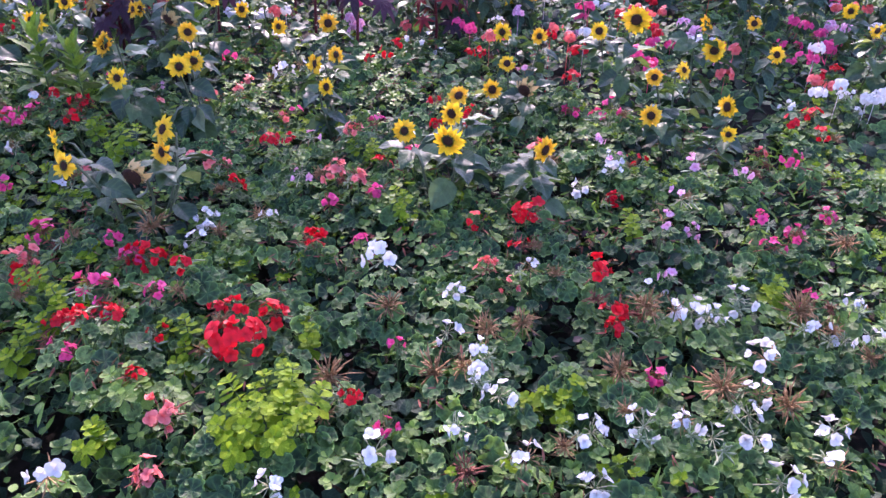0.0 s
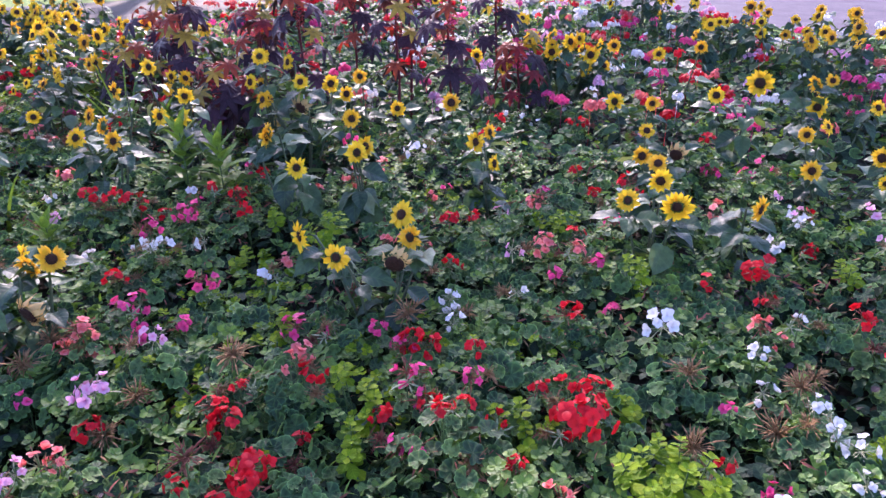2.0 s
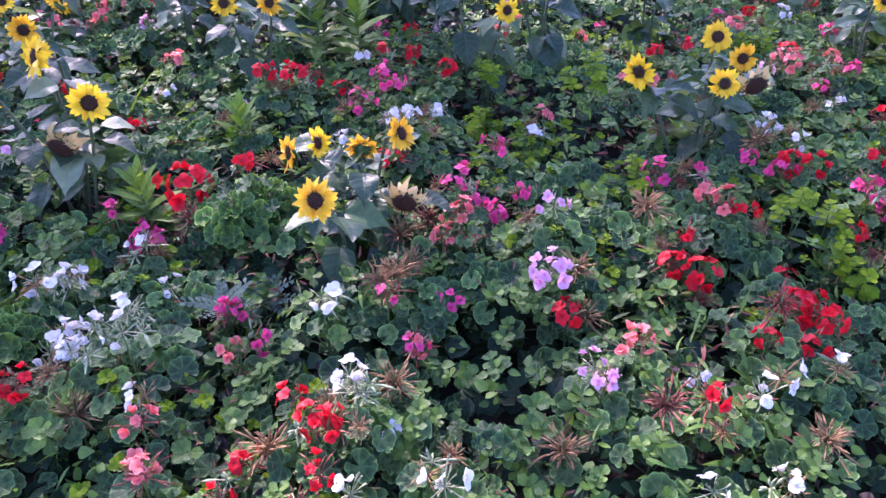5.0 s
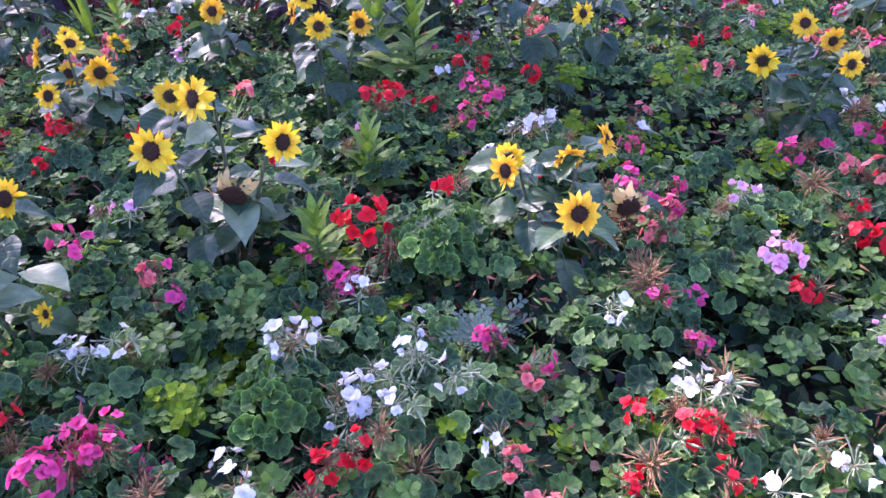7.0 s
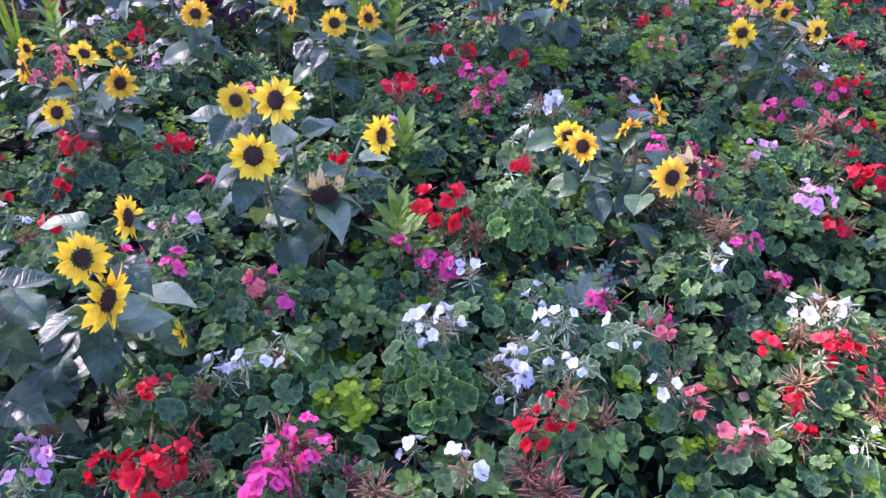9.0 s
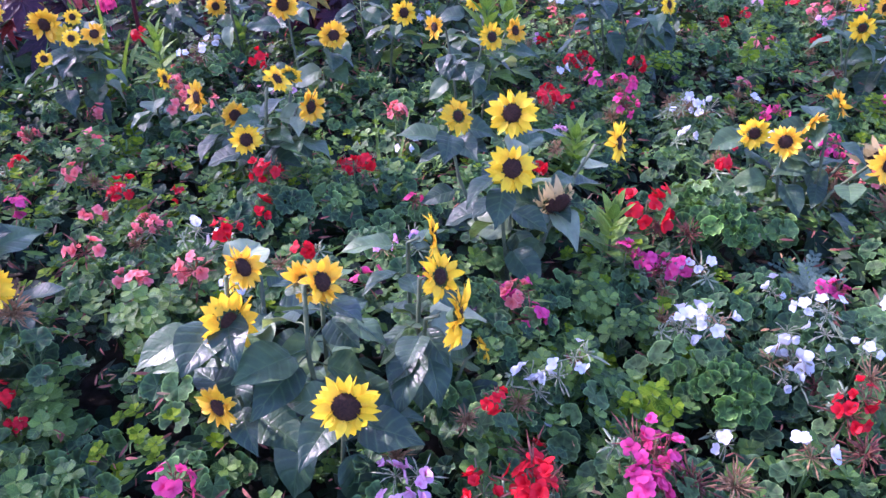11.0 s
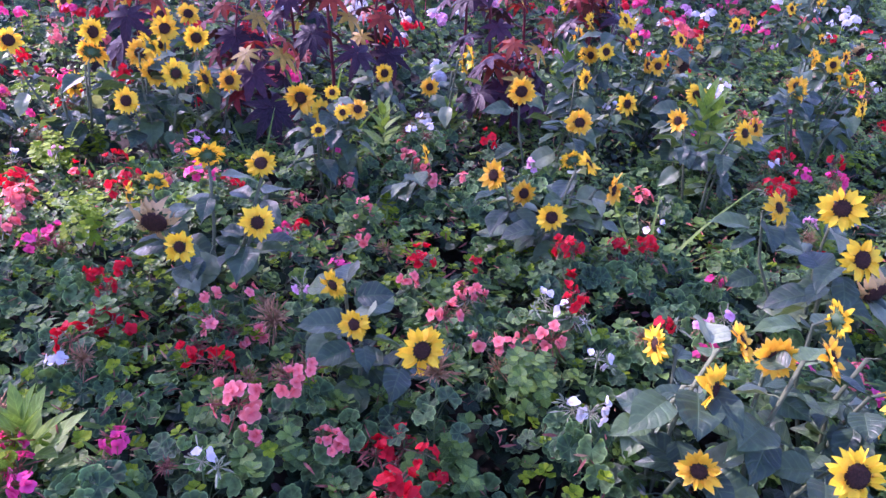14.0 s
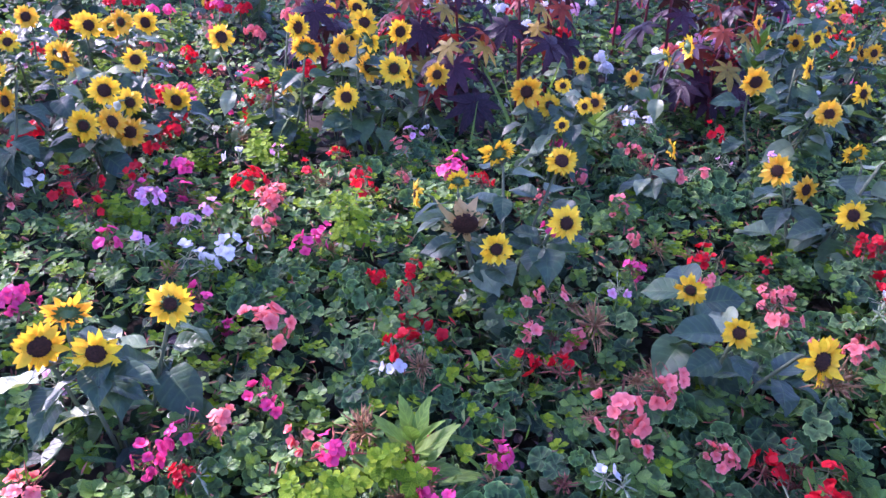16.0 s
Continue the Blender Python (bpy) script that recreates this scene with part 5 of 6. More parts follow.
geranium("salmon", (-4.34, 3.66, 0.30, 1.04))
geranium("white", (-0.19, 3.67, 0.33, 0.97), (-0.28, 3.60, 0.28, 1.04), (-0.21, 3.78, 0.33, 0.91))
geranium("lavender", (-3.69, 3.80, 0.29, 0.89), (-3.63, 3.62, 0.36, 0.92))
geranium("magenta", (-5.69, 3.75, 0.29, 1.08), (-5.64, 3.72, 0.20, 0.81))
geranium("lavender", (-2.44, 3.75, 0.30, 0.96))
geranium("lavender", (-0.29, 3.84, 0.38, 0.88), (-0.19, 3.78, 0.33, 1.05))
geranium("magenta", (-1.72, 3.82, 0.25, 0.91))
geranium("salmon", (-1.80, 3.83, 0.21, 0.91))
geranium("magenta", (0.59, 3.83, 0.25, 0.93))
geranium("white", (-0.90, 3.87, 0.29, 0.97))
geranium("lavender", (0.10, 3.86, 0.34, 1.05), (0.27, 3.90, 0.33, 0.91))
geranium("red", (-3.66, 3.89, 0.38, 1.07))
geranium("magenta", (-5.34, 3.88, 0.30, 1.12), (-5.29, 3.92, 0.30, 1.12))
geranium("salmon", (-2.09, 3.87, 0.29, 0.83), (-2.12, 4.00, 0.29, 0.84))
geranium("magenta", (-4.81, 3.96, 0.42, 1.17))
geranium("salmon", (-3.98, 3.91, 0.30, 1.03), (-3.97, 4.00, 0.32, 0.86))
geranium("white", (-5.67, 3.99, 0.29, 1.12), (-5.63, 3.95, 0.27, 1.12), (-5.55, 3.99, 0.27, 1.16))
geranium("magenta", (-6.12, 4.01, 0.27, 1.18))
geranium("salmon", (-3.92, 4.14, 0.29, 1.04))
geranium("white", (-3.81, 4.10, 0.37, 0.99), (-3.88, 4.14, 0.38, 0.85), (-3.80, 4.19, 0.36, 0.93))
geranium("white", (-1.97, 4.11, 0.31, 1.30), (-1.92, 4.18, 0.35, 0.97))
geranium("red", (-1.16, 4.17, 0.29, 0.98))
geranium("magenta", (-5.86, 4.17, 0.30, 1.12))
geranium("salmon", (-5.34, 4.18, 0.34, 1.12), (-5.36, 4.21, 0.32, 1.17), (-5.40, 4.13, 0.27, 1.12))
geranium("magenta", (-0.37, 4.21, 0.34, 1.06), (-0.32, 4.17, 0.40, 1.09))
geranium("magenta", (0.43, 4.19, 0.30, 1.10))
geranium("salmon", (0.32, 4.20, 0.30, 0.92))
geranium("lavender", (-5.62, 4.21, 0.29, 1.12), (-5.52, 4.35, 0.26, 1.12))
geranium("white", (-3.71, 4.32, 0.34, 1.00))
geranium("magenta", (-0.53, 4.33, 0.29, 1.11))
geranium("red", (-0.57, 4.41, 0.42, 1.02))
geranium("red", (-5.89, 4.43, 0.30, 1.12))
geranium("red", (-5.35, 4.44, 0.29, 1.20))
geranium("red", (-5.00, 4.48, 0.30, 1.12), (-5.14, 4.41, 0.29, 1.12))
geranium("lavender", (-5.69, 4.47, 0.28, 1.15))
geranium("lavender", (-4.68, 4.51, 0.33, 1.12))
geranium("red", (-1.74, 4.58, 0.29, 1.05))
geranium("magenta", (-5.55, 4.64, 0.30, 1.13), (-5.57, 4.56, 0.24, 1.12), (-5.70, 4.56, 0.28, 1.12))
geranium("red", (0.55, 4.62, 0.27, 0.95))
geranium("white", (-5.34, 4.62, 0.30, 1.12))
geranium("red", (-5.91, 4.75, 0.28, 1.12), (-5.84, 4.70, 0.26, 1.12), (-5.94, 4.65, 0.26, 1.12))
geranium("white", (-6.03, 4.72, 0.32, 1.13))
geranium("red", (-1.72, 4.87, 0.31, 0.94), (-1.73, 4.76, 0.29, 0.98))
geranium("red", (-5.58, 4.96, 0.28, 1.20), (-5.72, 4.93, 0.22, 1.20))
geranium("red", (-1.33, 5.02, 0.28, 0.84), (-1.25, 4.99, 0.29, 1.05))
geranium("white", (-1.62, 5.01, 0.32, 1.00), (-1.72, 5.00, 0.31, 0.82))
geranium("white", (0.40, 5.04, 0.24, 0.92))
geranium("red", (-5.22, 5.06, 0.26, 1.12))
geranium("white", (0.71, 5.00, 0.28, 0.82), (0.66, 5.17, 0.29, 0.97))
geranium("white", (-1.53, 5.09, 0.23, 1.10))
geranium("red", (-5.42, 5.19, 0.31, 1.12), (-5.48, 5.09, 0.29, 1.20))
geranium("red", (-5.04, 5.23, 0.36, 1.13), (-5.03, 5.20, 0.22, 1.12))
geranium("white", (-1.26, 5.24, 0.41, 1.07))
geranium("magenta", (-5.36, 5.35, 0.28, 1.12))
geranium("lavender", (0.03, 5.36, 0.29, 1.10))
geranium("red", (-4.80, 5.38, 0.36, 1.15))
geranium("white", (-1.43, 5.38, 0.28, 1.04))
geranium("red", (-5.04, 5.41, 0.34, 1.12), (-5.07, 5.42, 0.23, 1.18))
geranium("red", (0.53, 5.46, 0.28, 1.10))
geranium("magenta", (-5.38, 5.52, 0.26, 1.20), (-5.32, 5.58, 0.28, 1.12))
geranium("magenta", (-5.03, 5.58, 0.32, 1.16))
geranium("red", (0.62, 5.79, 0.25, 0.96))
geranium("magenta", (0.31, 6.04, 0.29, 0.83), (0.32, 5.89, 0.22, 0.81), (0.39, 5.95, 0.22, 0.82))
geranium("salmon", (-5.07, 5.97, 0.25, 1.12))
geranium("lavender", (-5.33, 6.00, 0.29, 1.12))
geranium("white", (-1.62, 6.01, 0.31, 0.96))
geranium("red", (-5.17, 6.24, 0.29, 1.13), (-5.16, 6.15, 0.24, 1.12))
geranium("magenta", (0.41, 6.23, 0.24, 0.94))
geranium("red", (-1.60, 6.28, 0.34, 1.01))
geranium("salmon", (-4.94, 6.72, 0.31, 1.12), (-4.95, 6.57, 0.29, 1.12))
geranium("red", (-1.24, 6.70, 0.34, 1.04))
geranium("salmon", (-1.42, 6.80, 0.31, 0.93))
geranium("salmon", (-4.91, 6.93, 0.33, 1.12))
geranium("white", (-1.06, 7.16, 0.42, 1.09))
geranium("salmon", (-3.46, 7.64, 0.42, 1.03))
geranium("white", (-1.85, 7.97, 0.28, 0.92))
geranium("magenta", (-0.64, 8.95, 0.35, 0.92))
spent_geranium(0.10, 2.89, 0.31, 1.06)
spent_geranium(-0.35, 2.42, 0.26, 1.08)
spent_geranium(-0.28, 2.61, 0.29, 0.97)
spent_geranium(-0.14, 2.13, 0.28, 0.90)
spent_geranium(-0.56, 2.25, 0.30, 0.96)
spent_geranium(0.34, 2.61, 0.32, 1.13)
spent_geranium(0.50, 2.67, 0.28, 0.94)
spent_geranium(-0.58, 2.60, 0.28, 1.04)
spent_geranium(0.09, 2.61, 0.28, 0.96)
spent_geranium(-1.69, 1.77, 0.37, 0.96)
spent_geranium(-2.07, 1.90, 0.23, 0.95)
spent_geranium(-1.99, 1.50, 0.36, 1.02)
spent_geranium(-1.70, 1.47, 0.30, 0.95)
spent_geranium(-2.17, 1.49, 0.25, 0.91)
spent_geranium(-2.49, 1.63, 0.29, 0.93)
spent_geranium(-2.54, 1.91, 0.33, 0.95)
spent_geranium(-3.14, 1.60, 0.23, 1.05)
spent_geranium(-2.72, 1.48, 0.27, 0.92)
spent_geranium(-3.62, 1.63, 0.27, 0.91)
spent_geranium(-5.50, 3.11, 0.28, 1.03)
spent_geranium(-4.65, 2.65, 0.42, 1.02)
spent_geranium(-4.85, 3.15, 0.32, 1.11)
spent_geranium(-3.34, 1.55, 0.26, 0.92)
spent_geranium(-3.65, 1.69, 0.23, 1.02)
spent_geranium(-2.51, 1.94, 0.33, 1.02)
spent_geranium(-2.62, 1.50, 0.24, 0.91)
spent_geranium(0.51, 3.10, 0.28, 1.19)
spent_geranium(0.64, 3.61, 0.27, 0.97)
spent_geranium(-0.22, 2.75, 0.24, 0.93)
spent_geranium(-2.44, 2.24, 0.29, 1.04)
spent_geranium(-1.07, 2.03, 0.30, 0.95)
lime_clump(-0.60, 2.04, 0.36, 1.60)
lime_clump(-0.03, 3.41, 0.32, 0.99)
lime_clump(-0.76, 3.07, 0.37, 0.90)
lime_clump(-0.73, 2.43, 0.28, 0.84)
lime_clump(-0.94, 1.87, 0.28, 0.82)
lime_clump(-0.97, 2.20, 0.30, 1.02)
lime_clump(0.45, 3.28, 0.23, 0.88)
lime_clump(-0.03, 2.49, 0.24, 1.04)
lime_clump(-0.61, 2.16, 0.32, 0.94)
lime_clump(-1.12, 3.50, 0.33, 1.08)
lime_clump(-1.47, 2.19, 0.36, 0.89)
lime_clump(-1.39, 2.03, 0.29, 0.87)
lime_clump(-1.38, 2.16, 0.33, 0.88)
lime_clump(-1.99, 2.14, 0.21, 1.04)
lime_clump(-2.24, 3.14, 0.34, 0.99)
lime_clump(-1.82, 2.47, 0.29, 0.90)
lime_clump(-2.28, 2.96, 0.23, 0.83)
lime_clump(-3.58, 1.87, 0.27, 1.00)
lime_clump(-3.50, 2.09, 0.16, 1.09)
lime_clump(-5.81, 4.54, 0.28, 0.98)
lime_clump(-5.18, 3.92, 0.40, 0.80)
lime_clump(-5.16, 4.88, 0.26, 0.81)
lime_clump(-5.48, 4.47, 0.23, 0.83)
lime_clump(-5.67, 2.93, 0.38, 0.85)
lime_clump(-4.20, 3.76, 0.27, 0.81)
lime_clump(-5.18, 5.78, 0.26, 0.82)
lime_clump(-5.23, 4.76, 0.30, 1.00)
lime_clump(-5.40, 4.94, 0.22, 1.07)
lime_clump(-5.77, 4.40, 0.29, 0.86)
lime_clump(-5.06, 7.00, 0.34, 1.09)
lime_clump(-2.24, 3.03, 0.21, 0.94)
lime_clump(-1.89, 2.94, 0.42, 1.04)
for x, y, h in ((-3.0, 4.85, 1.05), (-3.9, 4.9, 0.95), (-2.1, 5.05, 0.98), (-2.5, 5.2, 0.95), (-3.2, 4.42, 0.52), (-2.05, 6.0, 1.0), (-3.1, 5.85, 0.98), (-3.8, 5.65, 0.76), (-4.3, 4.8, 0.56), (-4.25, 5.25, 0.68), (-4.65, 5.55, 0.72), (-3.5, 5.2, 0.76), (-3.25, 4.28, 0.62), (-2.6, 5.7, 1.05), (-1.75, 5.45, 0.62)):
    castor_plant(x, y, h)
for x, y, h in ((-2.9, 3.46, 0.58), (-2.75, 3.52, 0.5), (-3.6, 4.28, 0.38), (-2.8, 4.43, 0.52), (-3.95, 4.26, 0.42), (-3.25, 2.36, 0.33), (-3.05, 2.75, 0.36)):
    leafy_shoot(x, y, h, 1.6 if h > 0.48 else 1.2)
for x, y, h, n in ((-4.45, 4.46, 0.42, 5), (-4.12, 4.5, 0.6, 7), (-3.6, 3.02, 0.5, 7), (-4.6, 5.0, 0.5, 5)):
    blade_tuft(x, y, h, n)
for x, y, z in ((-2.96, 2.25, 0.29), (-2.9, 2.35, 0.27), (-3.39, 1.84, 0.22)):
    ruffled_geranium(x, y, z)
for x, y, z in ((-3.63, 1.99, 0.27), (-3.7, 2.08, 0.25), (-3.4, 2.07, 0.23), (-3.41, 2.24, 0.24), (-5.21, 3.42, 0.28), (-4.4, 2.62, 0.36), (-4.65, 2.54, 0.26), (-3.2, 1.58, 0.25), (-4.34, 3.64, 0.31), (-0.93, 2.0, 0.33)):
    green_clump(x, y, z)
for x, y, z in ((-5.67, 2.89, 0.38), (-5.19, 3.9, 0.38), (-5.17, 4.78, 0.28), (-5.52, 2.93, 0.35)):
    lime_clump(x, y, z, 1.02)
leafy_shoot(-5.45, 2.98, 0.34, 1.4)
silver_plant(-2.93, 1.95, 0.24)
silver_plant(-2.85, 2.02, 0.2)

# more seed heads, spread through the front of the bed
for _ in range(32):
    x, y = rng.uniform(-6.2, 1.3), rng.uniform(1.0, 3.0)
    if rng.random() < (0.45 if x < -3 and noise.noise(Vector((x, y, 3.0))) < 0.1 else 0.9) and min(math.hypot(a - x, b - y) for a, b, c in FLOWERS) > 0.05:
        spent_geranium(x, y, rng.uniform(0.25, 0.33), rng.uniform(0.75, 1.15))

# sunlit stretch of mixed geraniums and lime leaves
for count, x0, x1, y0, y1, kinds in ((34, -6.2, -4.6, 3.8, 7.2, ("red", "red", "salmon", "salmon", "magenta", "lavender")), (18, -5.2, -3.9, 2.7, 4.2, ("salmon", "salmon", "red", "magenta")), (12, -2.9, -1.0, 2.6, 4.2, ("magenta", "salmon", "red", "white")), (8, -4.7, -3.9, 4.6, 6.5, ("red", "white", "magenta")), (26, -1.3, 1.9, 2.5, 4.8, ("lavender", "lavender", "red", "salmon"))):
    for _ in range(count):
        x, y, z = rng.uniform(x0, x1), rng.uniform(y0, y1), rng.uniform(0.27, 0.37)
        if min(math.hypot(a - x, b - y) for a, b, c in FLOWERS) > 0.1:
            geranium(rng.choice(kinds), (x, y, z, rng.choice((0.9, 1.0, 1.1))))
for _ in range(26):
    x, y = rng.uniform(-5.9, -4.5), rng.uniform(3.9, 7.0)
    if min(math.hypot(a - x, b - y) for a, b, c in FLOWERS) > 0.09:
        lime_clump(x, y, rng.uniform(0.27, 0.34), 1.0)

# flowers too far off to tell their stems apart
AREAS = (("red", -5.6, 0.5, 80), ("magenta", -5.6, 1.8, 70), ("salmon", -6.0, 1.8, 70), ("white", -3.5, 2.0, 84), ("lavender", -2.5, 2.0, 30), ("red", -8.5, -4.6, 40), ("salmon", -8.5, -4.6, 26))
near = np.array(FLOWERS)
BLOOM = {k: [floret(o) for o in (0.2, 0.5)] for k in PETALS}
for colour in PETALS:
    far_bed = Shape()
    for kind, x0, x1, count in AREAS:
        for _ in range(count if kind == colour else 0):
            x, y, z = rng.uniform(x0, x1), rng.uniform(4.9, 10.2), rng.uniform(0.24, 0.4)
            if not in_bed(x, y + 0.05) or np.hypot(near[:, 0] - x, near[:, 1] - y).min() < 0.12 or (-4.8 < x < -1.9 and y < 6.1 and rng.random() < 0.6):
                continue
            FLOWERS.append((x, y, z))
            clump = [(x + rng.uniform(-0.11, 0.11), y + rng.uniform(-0.11, 0.11), z + rng.uniform(-0.04, 0.02)) for _ in range(rng.choice((0, 1, 2)))]
            for (x, y, z), d in [(p, d) for p in [(x, y, z)] + clump for d in rng.sample(HALF, 8)]:
                fl = rng.choice(BLOOM[colour])
                at = Vector((x, y, z - 0.02)) + Vector(d) * rng.uniform(0.02, 0.045)
                far_bed.add(np.concatenate(fl.v), fl.f, np.concatenate(fl.uv), facing(Vector(d) + Vector((0, -0.3, 0)), rng.uniform(0, 6), rng.uniform(0.018, 0.026), at))
            tube(far_bed, [(x, y, 0.02), (x, y, z * 0.6), (x, y, z - 0.02)], 0.002, 0.0015, 3)
    tagged(new(colour + "_flower_drift", far_bed.mesh("drift", M_BLOSSOM[colour])), WORDS[colour] + " geranium flowers at the back of the bed", "flowers", kind="stuff")
for _ in range(92):
    x, y = rng.choice(((rng.uniform(-8.5, -5.2), rng.uniform(5.0, 9.0)), (rng.uniform(-1.8, 3.0), rng.uniform(4.6, 9.8)), (rng.uniform(-1.8, 2.0), rng.uniform(4.6, 9.8)), (rng.uniform(-1.6, 1.4), rng.uniform(5.5, 9.4)), (rng.uniform(-8.0, -6.2), rng.uniform(4.6, 6.5)), (rng.uniform(-7.0, -5.5), rng.uniform(5.0, 7.2)), (rng.uniform(-7.0, -5.5), rng.uniform(4.6, 6.8)), (rng.uniform(-5, -1.5), rng.uniform(6.6, 9.8))))
    if not in_bed(x, y + 0.1) or (-6.2 < x < -2 and y < 7.0) or (x < -6.2 and rng.random() < 0.35):
        continue
    sunflower(x, y, [(x + rng.uniform(-0.16, 0.16), y + rng.uniform(-0.16, 0.1), rng.uniform(0.42, 0.66), rng.uniform(0.085, 0.12), 0, rng.gauss(-10, 45), rng.uniform(0.0, 0.7)) for _ in range(rng.randint(2, 4))], True)

# ---- leaf cover ----
F = np.array(FLOWERS)


def canopy(x, y):
    """Height of the leaf cover: gently uneven, and just below the flower heads where they stand."""
    h = np.array([0.2 + 0.05 * noise.noise(Vector((a * 1.9, b * 1.9, 0.3))) + 0.03 * noise.noise(Vector((a * 6, b * 6, 2.0))) for a, b in zip(x, y)])
    num, den = h.copy(), np.ones(len(x))
    for fx, fy, fz in F:
        d2 = (x - fx) ** 2 + (y - fy + 0.03) ** 2
        w = 3.0 * np.exp(-d2 / 0.0115)
        num += w * (fz - 0.075)
        den += w
    return num / den


def field(x, y, scale, shift):
    return np.array([noise.noise(Vector((a * scale, b * scale, shift))) for a, b in zip(x, y)])


def spread(count, x0, x1, y0, y1):
    return nrg.uniform(x0, x1, count), nrg.uniform(y0, y1, count)


def leaning(count, amount, toward=-0.22):
    n = nrg.normal(0, amount, (count, 3))
    n[:, 1] += toward
    n[:, 2] = 1
    return n


def cover(name, templates, mat, count, box, top, deep, size, lean, keep, label):
    x, y = spread(count, *box)
    k = keep(x, y) & np.array([in_bed(a, b) for a, b in zip(x, y)])
    x, y = x[k], y[k]
    z = np.maximum(canopy(x, y) + top - deep * nrg.random(len(x)) ** 1.6, 0.012)
    ms = poses_of(np.stack([x, y, z], 1), leaning(len(x), lean), nrg.uniform(0, 6.3, len(x)), nrg.uniform(*size, len(x)))
    nrg.shuffle(ms)
    return tagged(scattered(name, templates, ms, mat), label, "foliage", kind="stuff")


def whorls(name, mat, count, box, label, length, keep, per=8):
    x, y = spread(count, *box)
    k = keep(x, y) & np.array([in_bed(a, b) for a, b in zip(x, y)])
    x, y = x[k], y[k]
    z = canopy(x, y) + nrg.uniform(-0.02, 0.055, len(x))
    ax = leaning(len(x), 0.25, -0.15)
    tips = poses_of(np.stack([x, y, z], 1), ax, nrg.uniform(0, 6.3, len(x)), nrg.uniform(*length, len(x)))
    local = []
    for i in range(per):
        a, k2 = i * 2.4, i / per
        zc = Vector((-0.55 * math.cos(a) * (1 - 0.6 * k2), -0.55 * math.sin(a) * (1 - 0.6 * k2), 1)).normalized()
        xc = Vector((math.cos(a), math.sin(a), 0))
        xc = (xc - zc * xc.dot(zc)).normalized()
        m = Matrix((xc, zc.cross(xc), zc)).transposed().to_4x4() @ Matrix.Scale(0.55 + 0.45 * k2, 4)
        local.append(np.array(Matrix.Translation((0, 0, -0.5 * k2)) @ m))
    ms = np.concatenate([tips @ m for m in local])
    nrg.shuffle(ms)
    return tagged(scattered(name, SPOON, ms, mat), label, "foliage", kind="stuff")


def rosettes(name, mat, count, box, label, size, keep, per=8):
    """Domes of scalloped leaves, each dome the leafy top of one geranium shoot."""
    x, y = spread(count, *box)
    k = keep(x, y) & np.array([in_bed(a, b) for a, b in zip(x, y)])
    x, y = x[k], y[k]
    top, n = canopy(x, y) + nrg.uniform(-0.02, 0.04, len(x)), len(x)
    turn, wide, parts = nrg.uniform(0, 6.3, n), nrg.uniform(0.7, 1.15, n), []
    for i in range(per):
        a = turn + i * 2.4 + nrg.normal(0, 0.25, n)
        r = wide * (0.004 + 0.0235 * math.sqrt(i)) + nrg.normal(0, 0.005, n)
        lean = np.stack([np.cos(a) * r * 11, np.sin(a) * r * 11 - 0.3, np.ones(n)], 1) + nrg.normal(0, 0.22, (n, 3))
        at = np.stack([x + r * np.cos(a), y + r * np.sin(a), top - 5.0 * r * r + nrg.normal(0, 0.006, n)], 1)
        parts.append(poses_of(at, lean, a + nrg.normal(3.14, 0.5, n), nrg.uniform(*size, n) * (0.62 + 0.38 * min(1, i / 4))))
    ms = np.concatenate(parts)
    nrg.shuffle(ms)
    return tagged(scattered(name, GER_MID, ms, mat), label, "foliage", kind="stuff")


OVATE = [long_leaf(rng.uniform(0.28, 0.4), 4, 1, rng.uniform(0, 0.5), 0.3, "ovate") for _ in range(4)]
THIN = [long_leaf(0.09, 4, 1, rng.uniform(0, 0.6), 0.3, "ovate") for _ in range(3)]
NEAR, FAR = (-7.2, 1.6, 0.7, 4.6), (-11.5, 3.8, 4.6, 10.4)
rosettes("geranium_rosette_cover", M_GER, 1450, NEAR, "domes of ruffled pale-edged geranium leaves", (0.026, 0.04), lambda x, y: field(x, y, 1.6, 5.0) > np.where(x < -4.2, 0.05, -0.22))
cover("geranium_leaf_cover", GER_MID, M_GER, 7600, NEAR, -0.015, 0.12, (0.018, 0.034), 0.5, lambda x, y: field(x, y, 1.6, 5.0) > -0.08 + 0.25 * nrg.normal(0, 1, len(x)), "dense scalloped dark green geranium leaves")
cover("low_leaf_cover", OVATE, M_LOW_SHADED, 27000, NEAR, -0.03, 0.15, (0.035, 0.065), 0.6, lambda x, y: x < 9, "small green leaves under the flowers, shade darkened into their colour")
cover("small_leaf_cover", OVATE, M_SMALL, 16000, NEAR, 0.01, 0.07, (0.018, 0.036), 0.6, lambda x, y: (field(x, y, 2.3, 9.0) > 0.0) & (field(x, y, 1.6, 5.0) < 0.08), "small mid green oval leaves among the geraniums")
cover("purple_leaf_cover", OVATE, M_PURPLE, 6000, NEAR, 0.0, 0.07, (0.02, 0.035), 0.5, lambda x, y: field(x, y, 2.0, 14.0) > 0.25, "patches of small dark purple leaves")
whorls("whorled_leaf_cover", M_SMALL, 6200, NEAR, "upright stems with whorls of small green leaves", (0.024, 0.044), lambda x, y: field(x, y, 1.4, 21.0) > -0.2, 7)
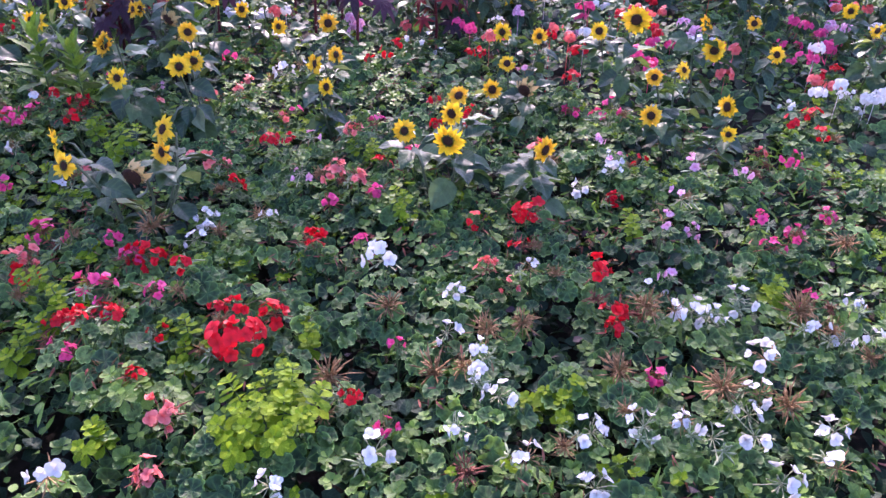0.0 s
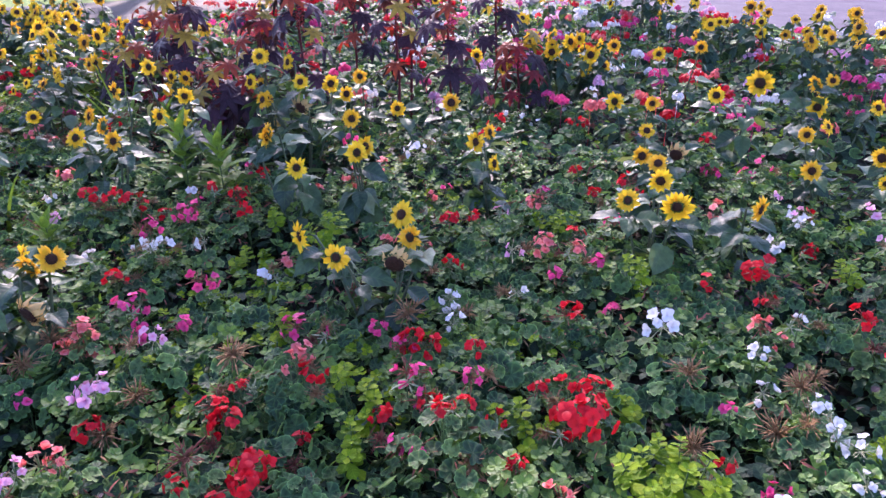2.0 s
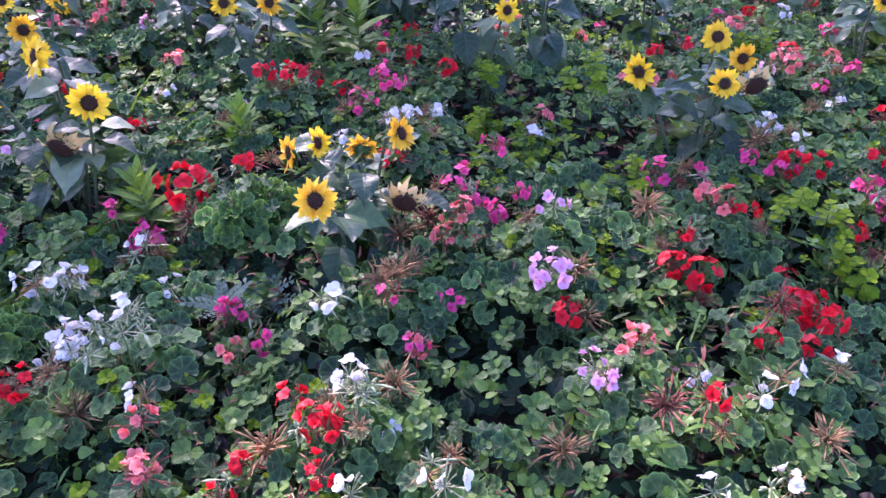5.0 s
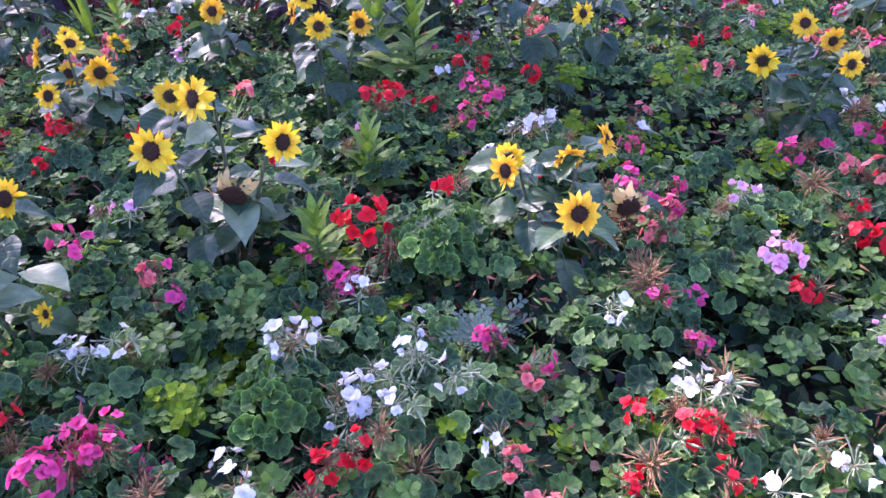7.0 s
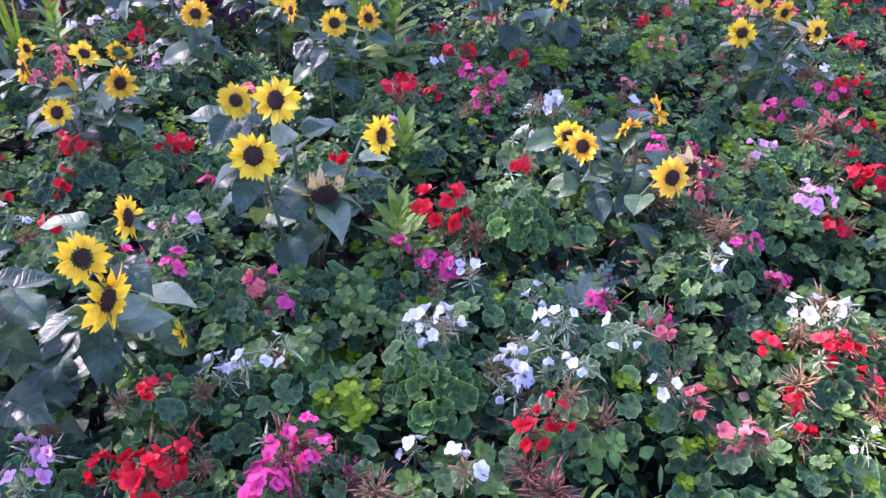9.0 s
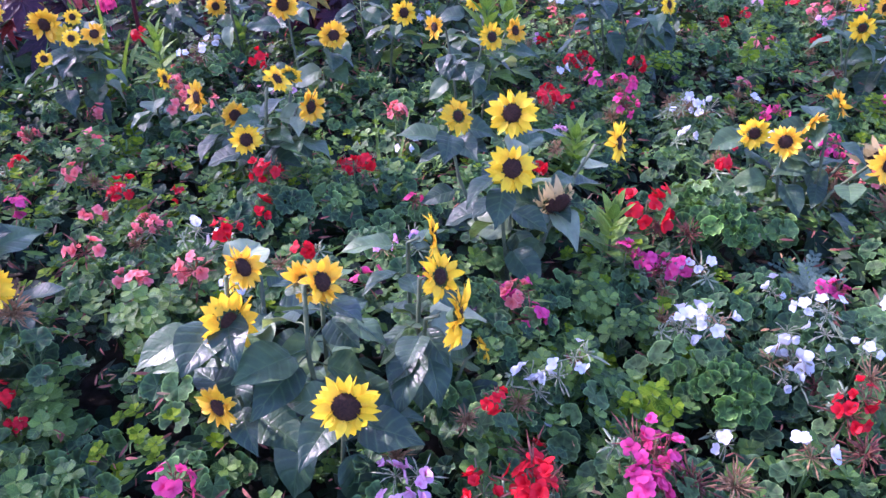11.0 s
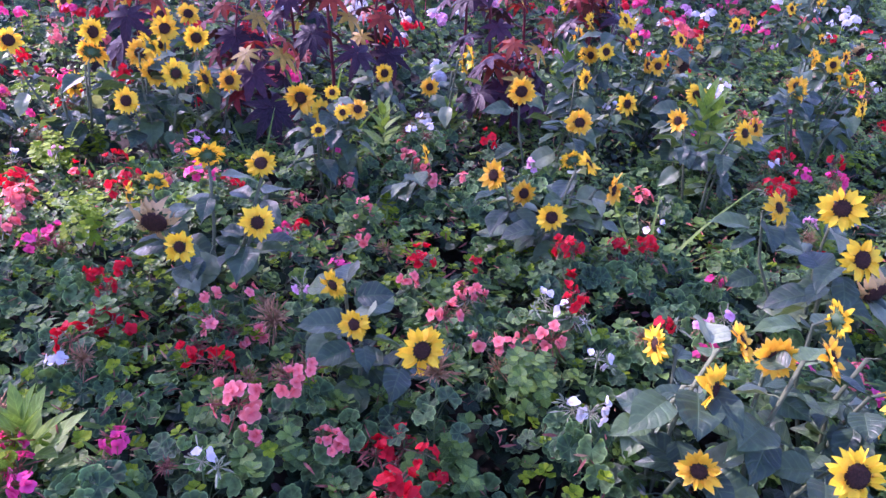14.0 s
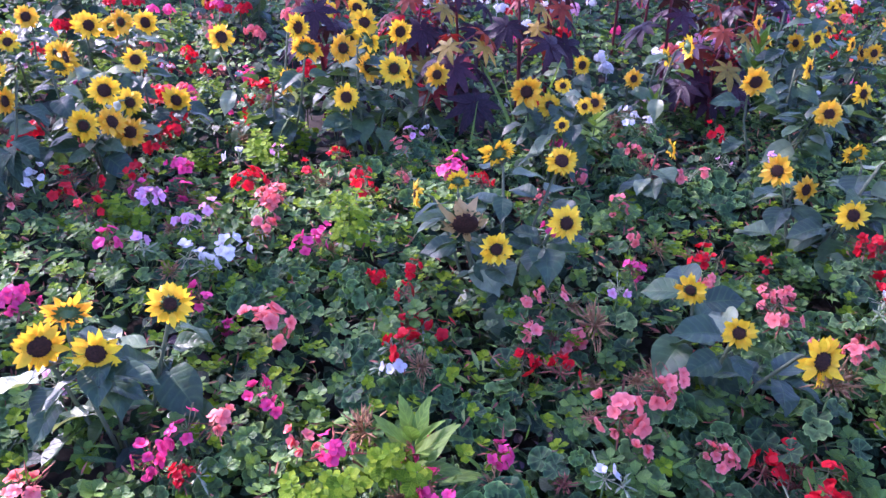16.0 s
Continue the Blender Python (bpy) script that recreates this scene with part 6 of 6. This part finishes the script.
whorls("lime_whorl_cover", M_LIME, 5200, NEAR, "scattered lime green whorls of small leaves", (0.018, 0.03), lambda x, y: field(x, y, 1.7, 33.0) > np.where((x < -4.5) & (y > 3.2), -0.45, np.where((x < -4.1) & (y > 2.6), -0.1, 0.18)))
cover("thin_leaf_cover", THIN, M_SMALL, 15000, NEAR, 0.025, 0.08, (0.03, 0.07), 1.1, lambda x, y: field(x, y, 1.8, 41.0) > np.where(x < -4.2, -0.15, 0.06), "fine narrow green leaves among the flowers")
cover("spent_stalk_cover", THIN, M_MAROON, 15000, NEAR, 0.035, 0.06, (0.015, 0.042), 1.6, lambda x, y: field(x, y, 2.6, 51.0) > np.where(x < -4.2, -0.12, 0.08), "dry brown stalks and scraps among the leaves")
cover("dry_scrap_cover", THIN, M_BROWN, 7500, NEAR, 0.03, 0.06, (0.014, 0.034), 1.6, lambda x, y: field(x, y, 2.4, 61.0) > 0.08, "straw brown dry stalks and scraps among the leaves")
cover("far_geranium_leaf_cover", GER_LOW, M_GER, 22000, FAR, 0.0, 0.1, (0.024, 0.04), 0.42, lambda x, y: field(x, y, 1.2, 5.0) > np.where((x < -4.5) & (x > -6.4) & (y < 7), 0.1, -0.3), "dense scalloped green geranium leaves at the back")
cover("far_low_cover", OVATE, M_LOW_SHADED, 14000, FAR, -0.03, 0.08, (0.06, 0.1), 0.5, lambda x, y: x < 9, "green leaves low at the back of the bed, shade darkened into their colour")
cover("far_spent_cover", THIN, M_MAROON, 6000, FAR, 0.04, 0.06, (0.03, 0.06), 1.6, lambda x, y: field(x, y, 1.6, 51.0) > 0.1, "dry maroon flower stalks at the back of the bed")
cover("far_leaf_cover", OVATE, M_SMALL, 22000, FAR, 0.0, 0.1, (0.03, 0.05), 0.6, lambda x, y: field(x, y, 1.3, 9.0) > -0.15, "small green leaves at the back of the bed")
whorls("far_lime_cover", M_LIME, 4600, FAR, "lime green leaves at the back of the bed", (0.022, 0.034), lambda x, y: field(x, y, 1.5, 33.0) > np.where((x < -4.5) & (x > -6.4) & (y < 7), -0.5, 0.16))
